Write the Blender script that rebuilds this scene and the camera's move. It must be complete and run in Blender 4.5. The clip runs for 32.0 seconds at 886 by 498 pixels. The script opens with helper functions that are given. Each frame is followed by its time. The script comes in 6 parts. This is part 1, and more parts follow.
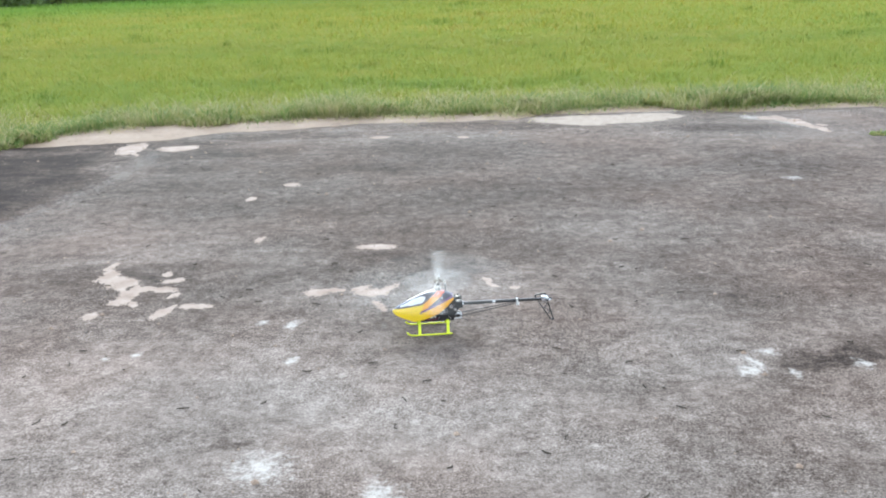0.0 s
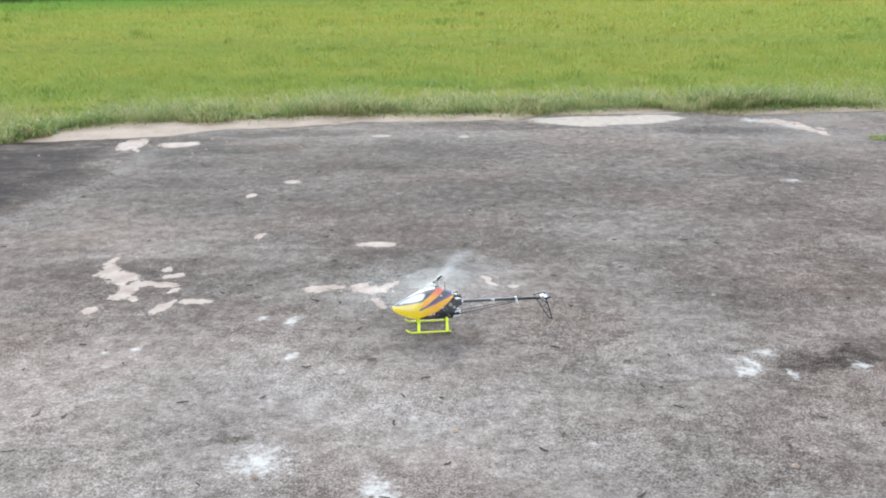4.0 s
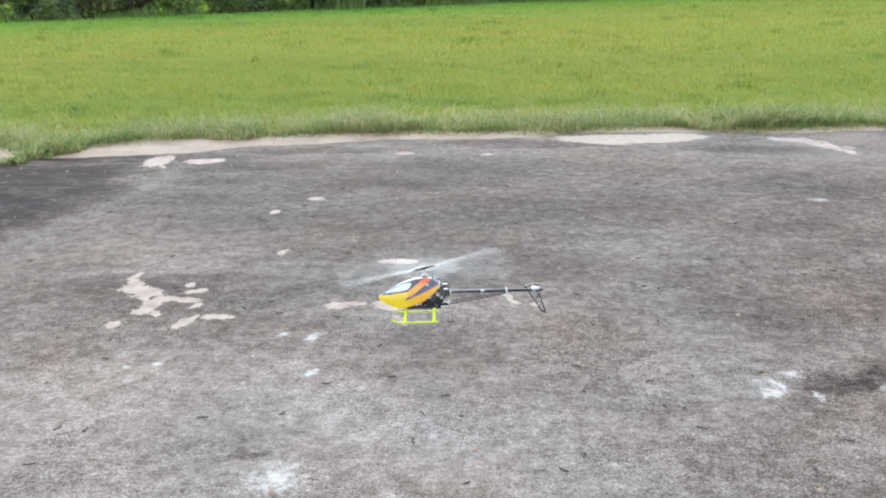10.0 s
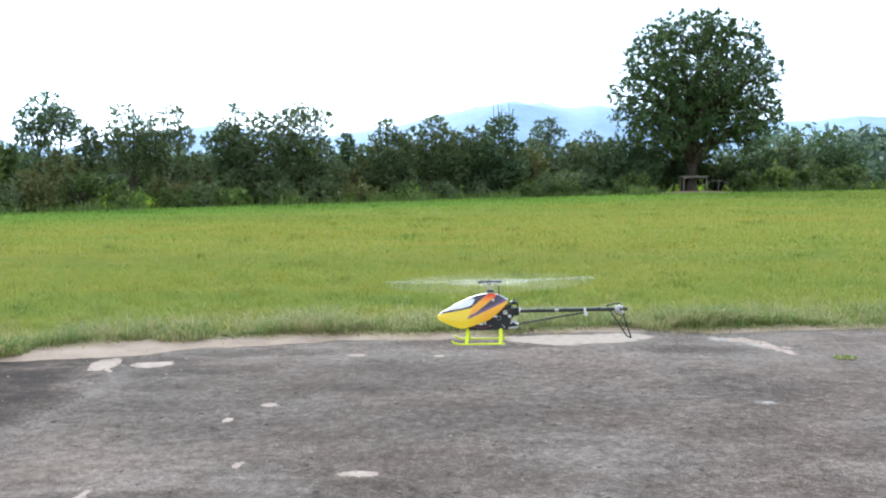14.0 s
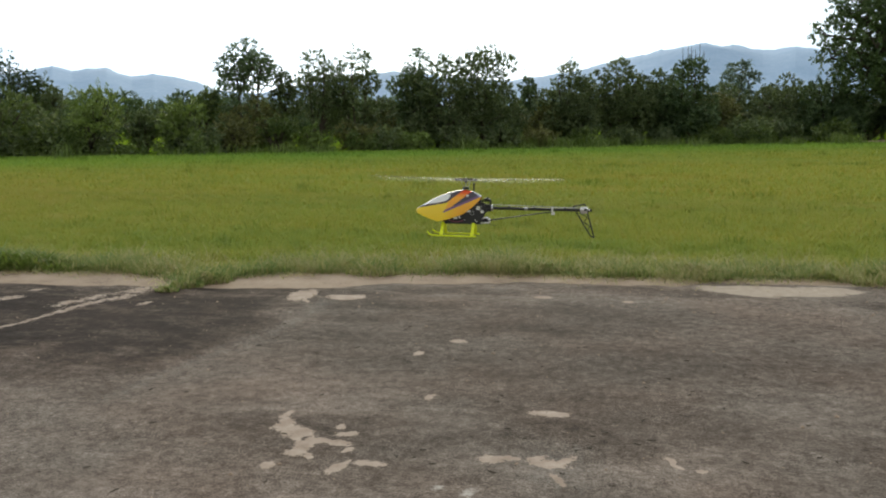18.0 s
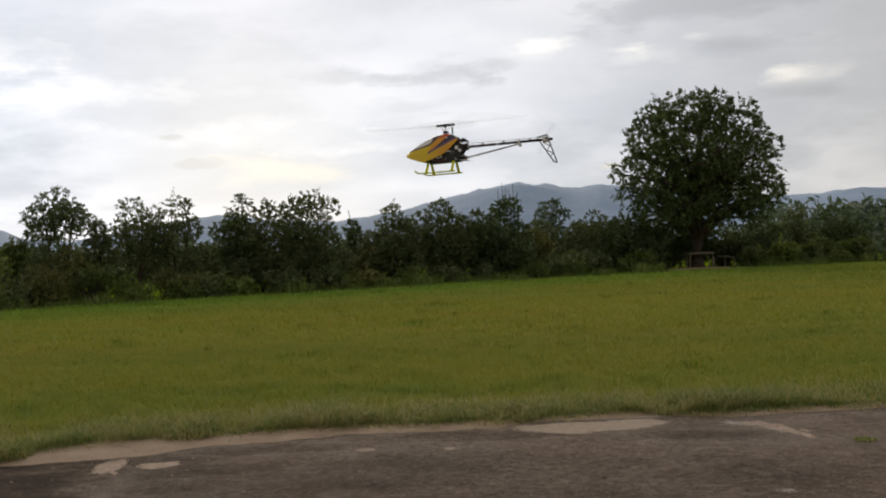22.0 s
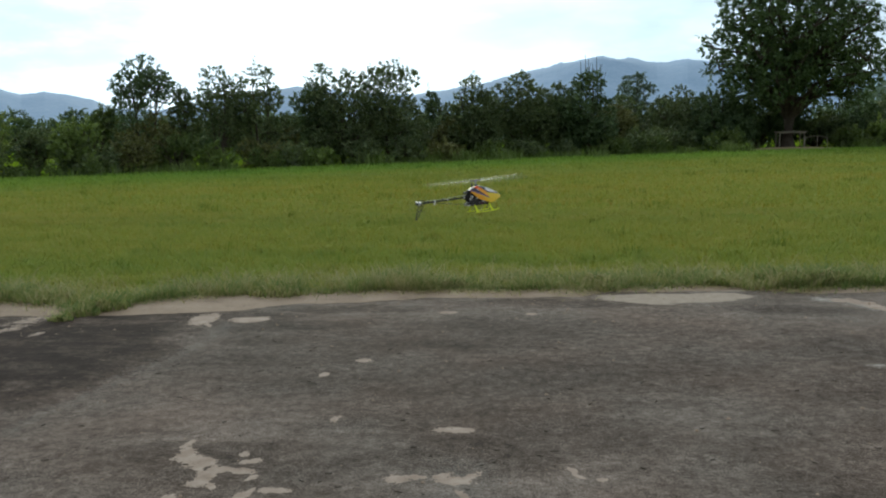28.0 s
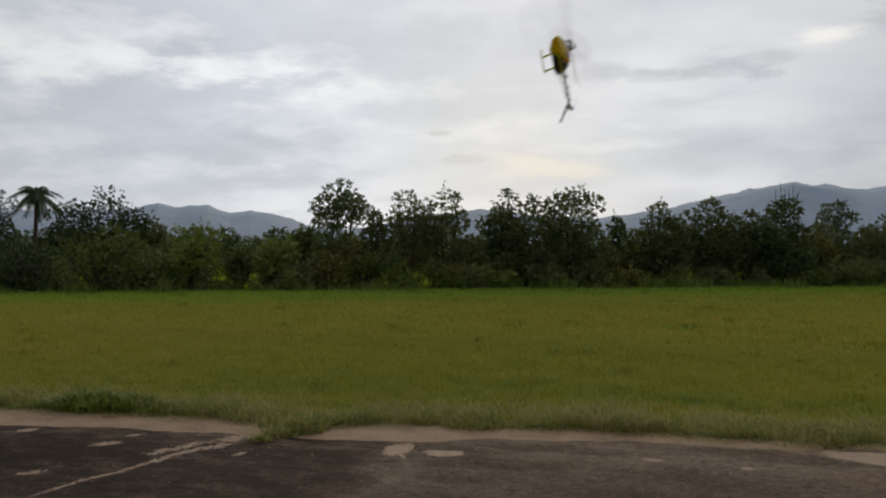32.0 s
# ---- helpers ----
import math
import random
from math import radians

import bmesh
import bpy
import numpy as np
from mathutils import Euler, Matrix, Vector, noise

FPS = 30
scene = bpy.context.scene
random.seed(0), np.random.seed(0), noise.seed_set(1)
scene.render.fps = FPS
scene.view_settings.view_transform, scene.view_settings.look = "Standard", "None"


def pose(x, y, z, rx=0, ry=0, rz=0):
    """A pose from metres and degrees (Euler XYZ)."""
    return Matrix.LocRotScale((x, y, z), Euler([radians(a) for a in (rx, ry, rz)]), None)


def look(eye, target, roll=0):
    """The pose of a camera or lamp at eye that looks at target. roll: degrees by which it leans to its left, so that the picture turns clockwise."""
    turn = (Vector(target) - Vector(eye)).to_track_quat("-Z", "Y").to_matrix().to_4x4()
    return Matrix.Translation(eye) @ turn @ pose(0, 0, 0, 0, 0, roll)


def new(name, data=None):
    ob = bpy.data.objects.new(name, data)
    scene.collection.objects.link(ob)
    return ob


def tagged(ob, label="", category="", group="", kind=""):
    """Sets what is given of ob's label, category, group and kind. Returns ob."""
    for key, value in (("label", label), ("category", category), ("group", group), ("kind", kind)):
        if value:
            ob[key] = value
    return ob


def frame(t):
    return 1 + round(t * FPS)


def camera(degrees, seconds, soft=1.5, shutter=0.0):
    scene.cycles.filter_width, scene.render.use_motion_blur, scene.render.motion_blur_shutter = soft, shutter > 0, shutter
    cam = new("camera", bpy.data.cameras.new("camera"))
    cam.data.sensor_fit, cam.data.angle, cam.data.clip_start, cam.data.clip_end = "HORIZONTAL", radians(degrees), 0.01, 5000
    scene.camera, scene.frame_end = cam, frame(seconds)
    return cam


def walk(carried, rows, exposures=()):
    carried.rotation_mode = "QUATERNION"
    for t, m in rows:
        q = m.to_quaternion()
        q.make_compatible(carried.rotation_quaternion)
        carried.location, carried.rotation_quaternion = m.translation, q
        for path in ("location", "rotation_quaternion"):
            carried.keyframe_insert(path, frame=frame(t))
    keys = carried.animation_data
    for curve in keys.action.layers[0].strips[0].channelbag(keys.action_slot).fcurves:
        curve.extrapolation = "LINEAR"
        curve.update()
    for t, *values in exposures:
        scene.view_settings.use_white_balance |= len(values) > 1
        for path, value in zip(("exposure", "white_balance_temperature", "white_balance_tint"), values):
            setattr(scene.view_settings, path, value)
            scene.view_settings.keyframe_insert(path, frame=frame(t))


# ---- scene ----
cam = camera(53.8, 32.0, 2.0, 0.16)
PATH = [
    (0, (0.186, 0.198, 1.411), (0.072, 2.091, 0.776), -1.7),
    (0.5, (0.181, 0.198, 1.41), (0.061, 2.09, 0.771), -1.5),
    (1, (0.179, 0.198, 1.406), (0.05, 2.09, 0.773), -1.4),
    (1.5, (0.181, 0.196, 1.406), (0.064, 2.088, 0.767), -1.1),
    (2, (0.186, 0.195, 1.41), (0.071, 2.086, 0.767), -1.2),
    (2.5, (0.184, 0.198, 1.403), (0.082, 2.09, 0.762), -0.8),
    (3, (0.186, 0.19, 1.404), (0.069, 2.082, 0.767), -1.1),
    (3.5, (0.182, 0.189, 1.405), (0.063, 2.083, 0.772), -1.0),
    (5.5, (0.18, 0.164, 1.41), (0.108, 2.053, 0.755), -1.3),
    (6, (0.174, 0.174, 1.405), (0.039, 2.058, 0.747), -2.2),
    (6.5, (0.191, 0.177, 1.399), (0.036, 2.06, 0.743), -1.4),
    (7, (0.189, 0.186, 1.394), (0.05, 2.072, 0.744), -0.4),
    (7.5, (0.186, 0.192, 1.397), (0.033, 2.088, 0.78), -0.6),
    (8, (0.185, 0.185, 1.399), (0.025, 2.079, 0.778), -0.6),
    (8.5, (0.184, 0.189, 1.4), (0.031, 2.085, 0.783), -0.6),
    (9, (0.181, 0.189, 1.4), (0.024, 2.087, 0.79), -0.7),
    (9.5, (0.185, 0.184, 1.401), (0.026, 2.083, 0.794), -0.9),
    (10, (0.192, 0.193, 1.401), (0.026, 2.095, 0.806), -1.1),
    (10.5, (0.17, 0.205, 1.418), (-0.067, 2.123, 0.902), -0.9),
    (11, (0.159, 0.223, 1.426), (-0.168, 2.136, 0.942), -1.3),
    (11.5, (0.145, 0.241, 1.44), (-0.154, 2.179, 1.047), -0.2),
    (12, (0.163, 0.236, 1.467), (-0.116, 2.193, 1.165), 0.5),
    (12.5, (0.158, 0.255, 1.473), (-0.101, 2.217, 1.187), 0.5),
    (13, (0.134, 0.18, 1.484), (0.012, 2.156, 1.201), -0.7),
    (13.5, (0.092, 0.169, 1.498), (0.015, 2.154, 1.272), -0.7),
    (14, (0.078, 0.156, 1.516), (0.054, 2.149, 1.341), -0.5),
    (14.5, (0.077, 0.15, 1.513), (0.075, 2.142, 1.335), -0.5),
    (16.5, (0.026, 0.207, 1.567), (-0.121, 2.202, 1.604), -0.1),
    (17, (-0.001, 0.209, 1.515), (-0.21, 2.195, 1.401), 0.1),
    (17.5, (-0.032, 0.228, 1.486), (-0.391, 2.184, 1.275), -0.1),
    (18, (-0.033, 0.23, 1.462), (-0.455, 2.163, 1.168), -0.2),
    (18.5, (-0.04, 0.24, 1.505), (-0.45, 2.191, 1.345), 0.7),
    (19, (-0.035, 0.25, 1.523), (-0.456, 2.2, 1.388), 0.2),
    (19.5, (-0.027, 0.25, 1.516), (-0.409, 2.209, 1.396), -0.2),
    (20, (-0.006, 0.242, 1.541), (-0.312, 2.218, 1.487), -0.2),
    (20.5, (0.017, 0.225, 1.56), (-0.271, 2.204, 1.528), -1.0),
    (21, (0.057, 0.198, 1.568), (-0.088, 2.193, 1.568), -1.0),
    (21.5, (0.084, 0.18, 1.574), (0.02, 2.179, 1.565), -1.7),
    (22, (0.088, 0.178, 1.573), (0.051, 2.177, 1.587), -2.1),
    (22.5, (0.07, 0.178, 1.581), (0.024, 2.177, 1.622), -1.9),
    (23, (0.054, 0.186, 1.585), (-0.06, 2.181, 1.66), -1.6),
    (23.5, (0.043, 0.198, 1.582), (-0.127, 2.19, 1.655), -1.6),
    (24, (0.04, 0.205, 1.583), (-0.141, 2.195, 1.654), -1.4),
    (24.5, (0.031, 0.209, 1.585), (-0.153, 2.2, 1.624), -0.7),
    (25, (0.041, 0.213, 1.529), (-0.153, 2.203, 1.497), -0.5),
    (25.5, (0.042, 0.213, 1.504), (-0.165, 2.194, 1.324), -0.1),
    (27.5, (0.025, 0.221, 1.51), (-0.165, 2.199, 1.285), 0.3),
    (28, (0.012, 0.219, 1.493), (-0.205, 2.189, 1.228), -1.1),
    (28.5, (0.005, 0.214, 1.52), (-0.194, 2.19, 1.29), -2.2),
    (29, (-0.004, 0.23, 1.529), (-0.264, 2.205, 1.354), -1.9),
    (29.5, (-0.027, 0.261, 1.565), (-0.323, 2.235, 1.451), -1.6),
    (30, (-0.082, 0.308, 1.581), (-0.484, 2.267, 1.565), -0.3),
    (30.5, (-0.121, 0.318, 1.576), (-0.598, 2.26, 1.571), -0.4),
    (31, (-0.136, 0.362, 1.547), (-0.614, 2.304, 1.554), -0.4),
    (31.5, (-0.169, 0.354, 1.552), (-0.676, 2.288, 1.529), -0.8),
    (32, (-0.212, 0.377, 1.578), (-0.826, 2.28, 1.593), 0.3),
]
EXPOSURES = [(0, 2.02, 5180, 1), (9, 2.02, 5180, 1), (13.2, 2.06, 5080, 1), (14.0, 1.88, 5180, 2), (14.5, 1.7, 5400, 3), (16.5, -0.14, 7400, 8), (17.2, -0.14, 7400, 8), (18, 0.88, 6150, -1), (19, 0.84, 5820, -3), (20, -0.08, 6850, 9),
             (21, -0.06, 6950, 9), (23, -0.05, 6950, 9), (24, -0.26, 7000, 9), (25.4, -0.24, 7000, 9), (27.5, 0.48, 5650, -5), (28.5, 0.48, 5650, -5), (29, 0.53, 5600, -6), (30, 0.0, 6650, 4), (31, -0.34, 6900, 8), (32, -0.36, 6950, 8)]
walk(cam, [(t, look(eye, target, roll)) for t, eye, target, roll in PATH], EXPOSURES)


# ---- node helpers ----
def material(name):
    m = bpy.data.materials.new(name)
    m.use_nodes = True
    t = m.node_tree
    return m, t, t.nodes["Principled BSDF"]


def node(t, kind, **values):
    n = t.nodes.new(kind)
    for k, v in values.items():
        if k == "op":
            n.operation = v
        elif k == "blend":
            n.blend_type = v
        else:
            n.inputs[k.replace("_", " ")].default_value = v
    return n


def math_node(t, op, a, b=None, c=None, clamp=False):
    n = t.nodes.new("ShaderNodeMath")
    n.operation, n.use_clamp = op, clamp
    for i, v in enumerate((a, b, c)):
        if v is None:
            continue
        if isinstance(v, (int, float)):
            n.inputs[i].default_value = v
        else:
            t.links.new(v, n.inputs[i])
    return n.outputs[0]


def mix(t, factor, a, b, blend="MIX"):
    n = t.nodes.new("ShaderNodeMix")
    n.data_type, n.blend_type = "RGBA", blend
    for i, v in ((0, factor), (6, a), (7, b)):
        if isinstance(v, (int, float)):
            n.inputs[i].default_value = v
        elif isinstance(v, tuple):
            n.inputs[i].default_value = (*v, 1)
        else:
            t.links.new(v, n.inputs[i])
    return n.outputs[2]


def ramp(t, value, stops):
    n = t.nodes.new("ShaderNodeValToRGB")
    e = n.color_ramp.elements
    while len(e) < len(stops):
        e.new(0.5)
    for el, (p, c) in zip(e, stops):
        el.position, el.color = p, (*c, 1) if isinstance(c, tuple) else (c, c, c, 1)
    t.links.new(value, n.inputs[0])
    return n.outputs[0]


def place_of(t):
    return t.nodes.new("ShaderNodeTexCoord").outputs["Object"]


def grain(t, at, scale, detail=4.0, rough=0.55, stretch=None):
    if stretch:
        m = t.nodes.new("ShaderNodeMapping")
        m.inputs["Scale"].default_value = stretch
        t.links.new(at, m.inputs["Vector"])
        at = m.outputs[0]
    n = t.nodes.new("ShaderNodeTexNoise")
    n.inputs["Scale"].default_value, n.inputs["Detail"].default_value, n.inputs["Roughness"].default_value = scale, detail, rough
    t.links.new(at, n.inputs["Vector"])
    return n.outputs["Fac"]


def bump(t, bsdf, height, strength, distance):
    n = t.nodes.new("ShaderNodeBump")
    n.inputs["Strength"].default_value, n.inputs["Distance"].default_value = strength, distance
    t.links.new(height, n.inputs["Height"])
    t.links.new(n.outputs[0], bsdf.inputs["Normal"])


def plain(name, color, rough=0.5, metal=0.0, wear=0.15, scale=40.0, coat=0.0):
    """A paint, plastic or metal with faint mottling and fine relief."""
    m, t, b = material(name)
    at = place_of(t)
    f = grain(t, at, scale)
    dark = tuple(c * (1 - wear) for c in color)
    light = tuple(min(1, c * (1 + wear)) for c in color)
    t.links.new(ramp(t, f, [(0.3, dark), (0.7, light)]), b.inputs["Base Color"])
    t.links.new(math_node(t, "MULTIPLY_ADD", f, 0.2, rough - 0.1), b.inputs["Roughness"])
    b.inputs["Metallic"].default_value = metal
    b.inputs["Coat Weight"].default_value = coat
    bump(t, b, grain(t, at, scale * 6, 2), 0.05, 0.001)
    return m


# ---- sky and sun ----
SUN_BEARING, SUN_HEIGHT = -14.0, 24.0
world = bpy.data.worlds.new("overcast_sky")
scene.world = world
world.use_nodes = True
wt = world.node_tree
bg = wt.nodes["Background"]
sky = wt.nodes.new("ShaderNodeTexSky")
sky.sky_type, sky.sun_disc = "NISHITA", False
sky.sun_elevation, sky.sun_rotation, sky.dust_density = radians(SUN_HEIGHT), radians(SUN_BEARING), 1.0
way = wt.nodes.new("ShaderNodeTexCoord").outputs["Generated"]
split = wt.nodes.new("ShaderNodeSeparateXYZ")
wt.links.new(way, split.inputs[0])
lift = math_node(wt, "ADD", math_node(wt, "MAXIMUM", split.outputs[2], 0.0), 0.28)
flat = wt.nodes.new("ShaderNodeCombineXYZ")
wt.links.new(math_node(wt, "DIVIDE", split.outputs[0], lift), flat.inputs[0])
wt.links.new(math_node(wt, "DIVIDE", split.outputs[1], lift), flat.inputs[1])
cloud = grain(wt, flat.outputs[0], 0.85, 8.0, 0.55)
wisp = grain(wt, flat.outputs[0], 2.6, 5.0, 0.5, (0.8, 1.3, 1.0))
cover = math_node(wt, "ADD", math_node(wt, "MULTIPLY", cloud, 0.78), math_node(wt, "MULTIPLY", wisp, 0.22))
layer = ramp(wt, cover, [(0.36, (0.72, 0.77, 0.88)), (0.46, (0.86, 0.91, 1.02)), (0.52, (0.98, 1.02, 1.13)), (0.63, (1.14, 1.17, 1.26))])
# the banks and bright breaks of the cloud cover: bearing, height and half-widths in degrees, kind
BANKS = [(-40.0, 12.5, 13.0, 3.0, "bright"), (-31.0, 11.8, 8.0, 1.4, "bright"), (-36.0, 4.5, 14.0, 4.0, "haze"), (14.0, 4.6, 11.0, 2.4, "haze"), (-19.5, 13.8, 9.6, 1.5, "grey"), (-8.4, 11.6, 6.8, 0.75, "grey"), (-0.9, 12.0, 5.2, 1.0, "grey"), (16.7, 14.9, 10.5, 1.9, "grey"), (18.2, 12.0, 5.2, 0.7, "grey"), (-2.8, 9.7, 4.6, 0.8, "grey"), (-39.0, 6.9, 12.0, 2.4, "grey"), (-29.0, 5.2, 8.5, 2.6, "grey"), (4.0, 7.2, 9.0, 1.2, "grey"), (20.0, 6.5, 8.0, 1.5, "grey"), (6.0, 17.5, 12.0, 1.6, "grey")]
BREAKS = [(5.0, 12.7, 2.8, 1.1, "bright"), (12.0, 12.2, 2.9, 0.8, "bright"), (15.6, 13.0, 1.2, 0.4, "bright"), (21.7, 10.3, 3.2, 0.8, "bright"), (-22.9, 10.4, 8.5, 1.5, "bright"), (-13.0, 8.6, 8.0, 1.1, "bright"), (-40.3, 11.2, 11.5, 1.9, "bright"), (-7.1, 7.0, 4.8, 0.6, "bright"), (14.0, 17.0, 4.0, 0.8, "bright"),
          (-11.4, 5.7, 5.4, 1.1, "glow"), (10.0, 5.4, 1.3, 0.35, "glow"), (-16.5, 6.2, 1.9, 0.36, "dark"), (-18.2, 8.0, 0.9, 0.24, "dark")]
EDGES = [(-2.5, 11.5, 6.0, 0.55, "bank"), (2.6, 12.1, 4.2, 0.75, "bank"), (16.0, 15.3, 9.0, 1.7, "bank"), (18.6, 12.5, 4.5, 0.55, "bank"), (22.0, 9.0, 4.0, 0.6, "bank"), (5.8, 13.15, 2.0, 0.55, "fringe"), (11.2, 12.55, 2.0, 0.5, "fringe"), (20.5, 10.4, 1.8, 0.45, "fringe")]
BANK_TONES = {"bank": ((0.66, 0.70, 0.78), 0.60), "fringe": ((1.48, 1.47, 1.46), 0.75), "haze": ((0.68, 0.745, 0.86), 0.62), "grey": ((0.68, 0.73, 0.83), 0.42), "bright": ((1.34, 1.35, 1.38), 0.50), "glow": ((1.30, 1.19, 0.99), 0.55), "dark": ((0.70, 0.72, 0.77), 0.75)}
bearing_of = math_node(wt, "MULTIPLY", math_node(wt, "ARCTAN2", split.outputs[0], split.outputs[1]), 57.2958)
height_of = math_node(wt, "MULTIPLY", math_node(wt, "ARCSINE", split.outputs[2]), 57.2958)
ragged = math_node(wt, "MULTIPLY_ADD", grain(wt, way, 11.0, 6.0, 0.58, (1.0, 1.0, 3.0)), 4.2, -2.1)
for b0, h0, wb, wh, kind in BANKS + BREAKS + EDGES:
    u = math_node(wt, "DIVIDE", math_node(wt, "SUBTRACT", bearing_of, b0), wb)
    v = math_node(wt, "DIVIDE", math_node(wt, "SUBTRACT", height_of, h0), wh)
    d = math_node(wt, "ADD", math_node(wt, "SQRT", math_node(wt, "ADD", math_node(wt, "MULTIPLY", u, u), math_node(wt, "MULTIPLY", v, v))), ragged)
    tone, weight = BANK_TONES[kind]
    layer = mix(wt, ramp(wt, d, [(0.05, weight), (1.25, 0.0)] if kind != "dark" else [(0.5, weight), (0.95, 0.0)]), layer, tone)
s_dir = Vector((math.sin(radians(SUN_BEARING)), math.cos(radians(SUN_BEARING)), 0.10)).normalized()
dot = wt.nodes.new("ShaderNodeVectorMath")
dot.operation = "DOT_PRODUCT"
dot.inputs[1].default_value = s_dir
wt.links.new(way, dot.inputs[0])
near_sun = math_node(wt, "POWER", math_node(wt, "MAXIMUM", dot.outputs["Value"], 0.0), 90.0)
layer = mix(wt, math_node(wt, "MULTIPLY", near_sun, 0.35), layer, (1.15, 1.07, 0.93))
front = wt.nodes.new("ShaderNodeVectorMath")
front.operation = "DOT_PRODUCT"
front.inputs[1].default_value = (math.sin(radians(SUN_BEARING - 7)), math.cos(radians(SUN_BEARING - 7)), 0.0)
wt.links.new(way, front.inputs[0])
broad = math_node(wt, "MULTIPLY_ADD", math_node(wt, "POWER", math_node(wt, "MAXIMUM", front.outputs["Value"], 0.0), 2.0), 0.70, 0.49)
toward = wt.nodes.new("ShaderNodeVectorMath")
toward.operation = "SCALE"
wt.links.new(layer, toward.inputs[0])
wt.links.new(broad, toward.inputs["Scale"])
layer = toward.outputs[0]
# away from the bluish break over the hills the evening cover is a neutral, faintly warm grey
ahead = math_node(wt, "POWER", math_node(wt, "MAXIMUM", front.outputs["Value"], 0.0), 1.5)
layer = mix(wt, ahead, mix(wt, 1.0, layer, (1.08, 0.965, 0.80), "MULTIPLY"), mix(wt, 1.0, layer, (0.955, 0.997, 1.072), "MULTIPLY"))
clear = mix(wt, 1.0, sky.outputs[0], (0.10, 0.10, 0.10), "MULTIPLY")
wt.links.new(mix(wt, 0.92, clear, layer), bg.inputs["Color"])
bg.inputs["Strength"].default_value = 0.80

sun_data = bpy.data.lights.new("sun", "SUN")
sun_data.energy, sun_data.angle, sun_data.color = 0.95, radians(30), (1.0, 0.82, 0.58)
sun = new("sun", sun_data)
sun_way = Vector((math.sin(radians(SUN_BEARING)) * math.cos(radians(SUN_HEIGHT)), math.cos(radians(SUN_BEARING)) * math.cos(radians(SUN_HEIGHT)), math.sin(radians(SUN_HEIGHT))))
sun.matrix_basis = look(sun_way * 50, (0, 0, 0))


# ---- mesh helpers ----
def mesh_of(name, verts, faces, mats, smooth=False):
    me = bpy.data.meshes.new(name)
    me.from_pydata(verts, [], faces)
    for m in mats if isinstance(mats, (list, tuple)) else [mats]:
        me.materials.append(m)
    if smooth:
        me.polygons.foreach_set("use_smooth", [True] * len(me.polygons))
    me.update()
    return me


def sheet_of(name, verts, quads, mat, smooth=False):
    """A mesh from numpy arrays of corners and of faces with equal numbers of corners."""
    me = bpy.data.meshes.new(name)
    n, k = quads.shape
    me.vertices.add(len(verts))
    me.vertices.foreach_set("co", np.ascontiguousarray(verts, dtype=np.float32).ravel())
    me.loops.add(n * k)
    me.loops.foreach_set("vertex_index", np.ascontiguousarray(quads, dtype=np.int32).ravel())
    me.polygons.add(n)
    me.polygons.foreach_set("loop_start", np.arange(0, n * k, k, dtype=np.int32))
    me.polygons.foreach_set("loop_total", np.full(n, k, dtype=np.int32))
    if smooth:
        me.polygons.foreach_set("use_smooth", np.ones(n, dtype=bool))
    me.materials.append(mat)
    me.update(calc_edges=True)
    return me


def part(name, bm, mat, parent, label="", smooth=True):
    """Links a bmesh as one mesh object under a thing or a part."""
    me = bpy.data.meshes.new(name)
    bmesh.ops.recalc_face_normals(bm, faces=bm.faces)
    bm.to_mesh(me)
    bm.free()
    for m in mat if isinstance(mat, (list, tuple)) else [mat]:
        me.materials.append(m)
    if smooth:
        me.polygons.foreach_set("use_smooth", [True] * len(me.polygons))
        me.set_sharp_from_angle(angle=radians(38))
    ob = new(name, me)
    ob.parent = parent
    if label:
        tagged(ob, label)
    return ob


def block(bm, size, at=(0, 0, 0), turn=(0, 0, 0), bevel=0.0):
    """Adds a bevelled box to bm."""
    made = bmesh.ops.create_cube(bm, size=1)["verts"]
    bmesh.ops.scale(bm, vec=size, verts=made)
    if bevel:
        edges = list({e for v in made for e in v.link_edges})
        made = list({v for f in bmesh.ops.bevel(bm, geom=edges, offset=bevel, segments=2, affect="EDGES", profile=0.6)["faces"] for v in f.verts} | {v for v in made if v.is_valid})
    bmesh.ops.transform(bm, matrix=pose(*at, *turn), verts=[v for v in made if v.is_valid])
    return bm


def rod(bm, a, b, r, r2=None, segs=12, caps=True):
    """Adds a tapered rod from a to b."""
    a, b = Vector(a), Vector(b)
    d = b - a
    m = Matrix.Translation((a + b) / 2) @ d.to_track_quat("Z", "Y").to_matrix().to_4x4()
    bmesh.ops.create_cone(bm, cap_ends=caps, segments=segs, radius1=r, radius2=r if r2 is None else r2, depth=d.length, matrix=m)
    return bm


def pipe(bm, points, r, segs=8):
    """Adds a bent round bar through the points."""
    points = [Vector(p) for p in points]
    rings = []
    for i, p in enumerate(points):
        d = (points[min(i + 1, len(points) - 1)] - points[max(i - 1, 0)]).normalized()
        q = d.to_track_quat("Z", "Y")
        rings.append([bm.verts.new(p + q @ Vector((r * math.cos(2 * math.pi * k / segs), r * math.sin(2 * math.pi * k / segs), 0))) for k in range(segs)])
    for u, v in zip(rings, rings[1:]):
        for k in range(segs):
            bm.faces.new((u[k], u[(k + 1) % segs], v[(k + 1) % segs], v[k]))
    bm.faces.new(rings[0][::-1])
    bm.faces.new(rings[-1])
    return bm


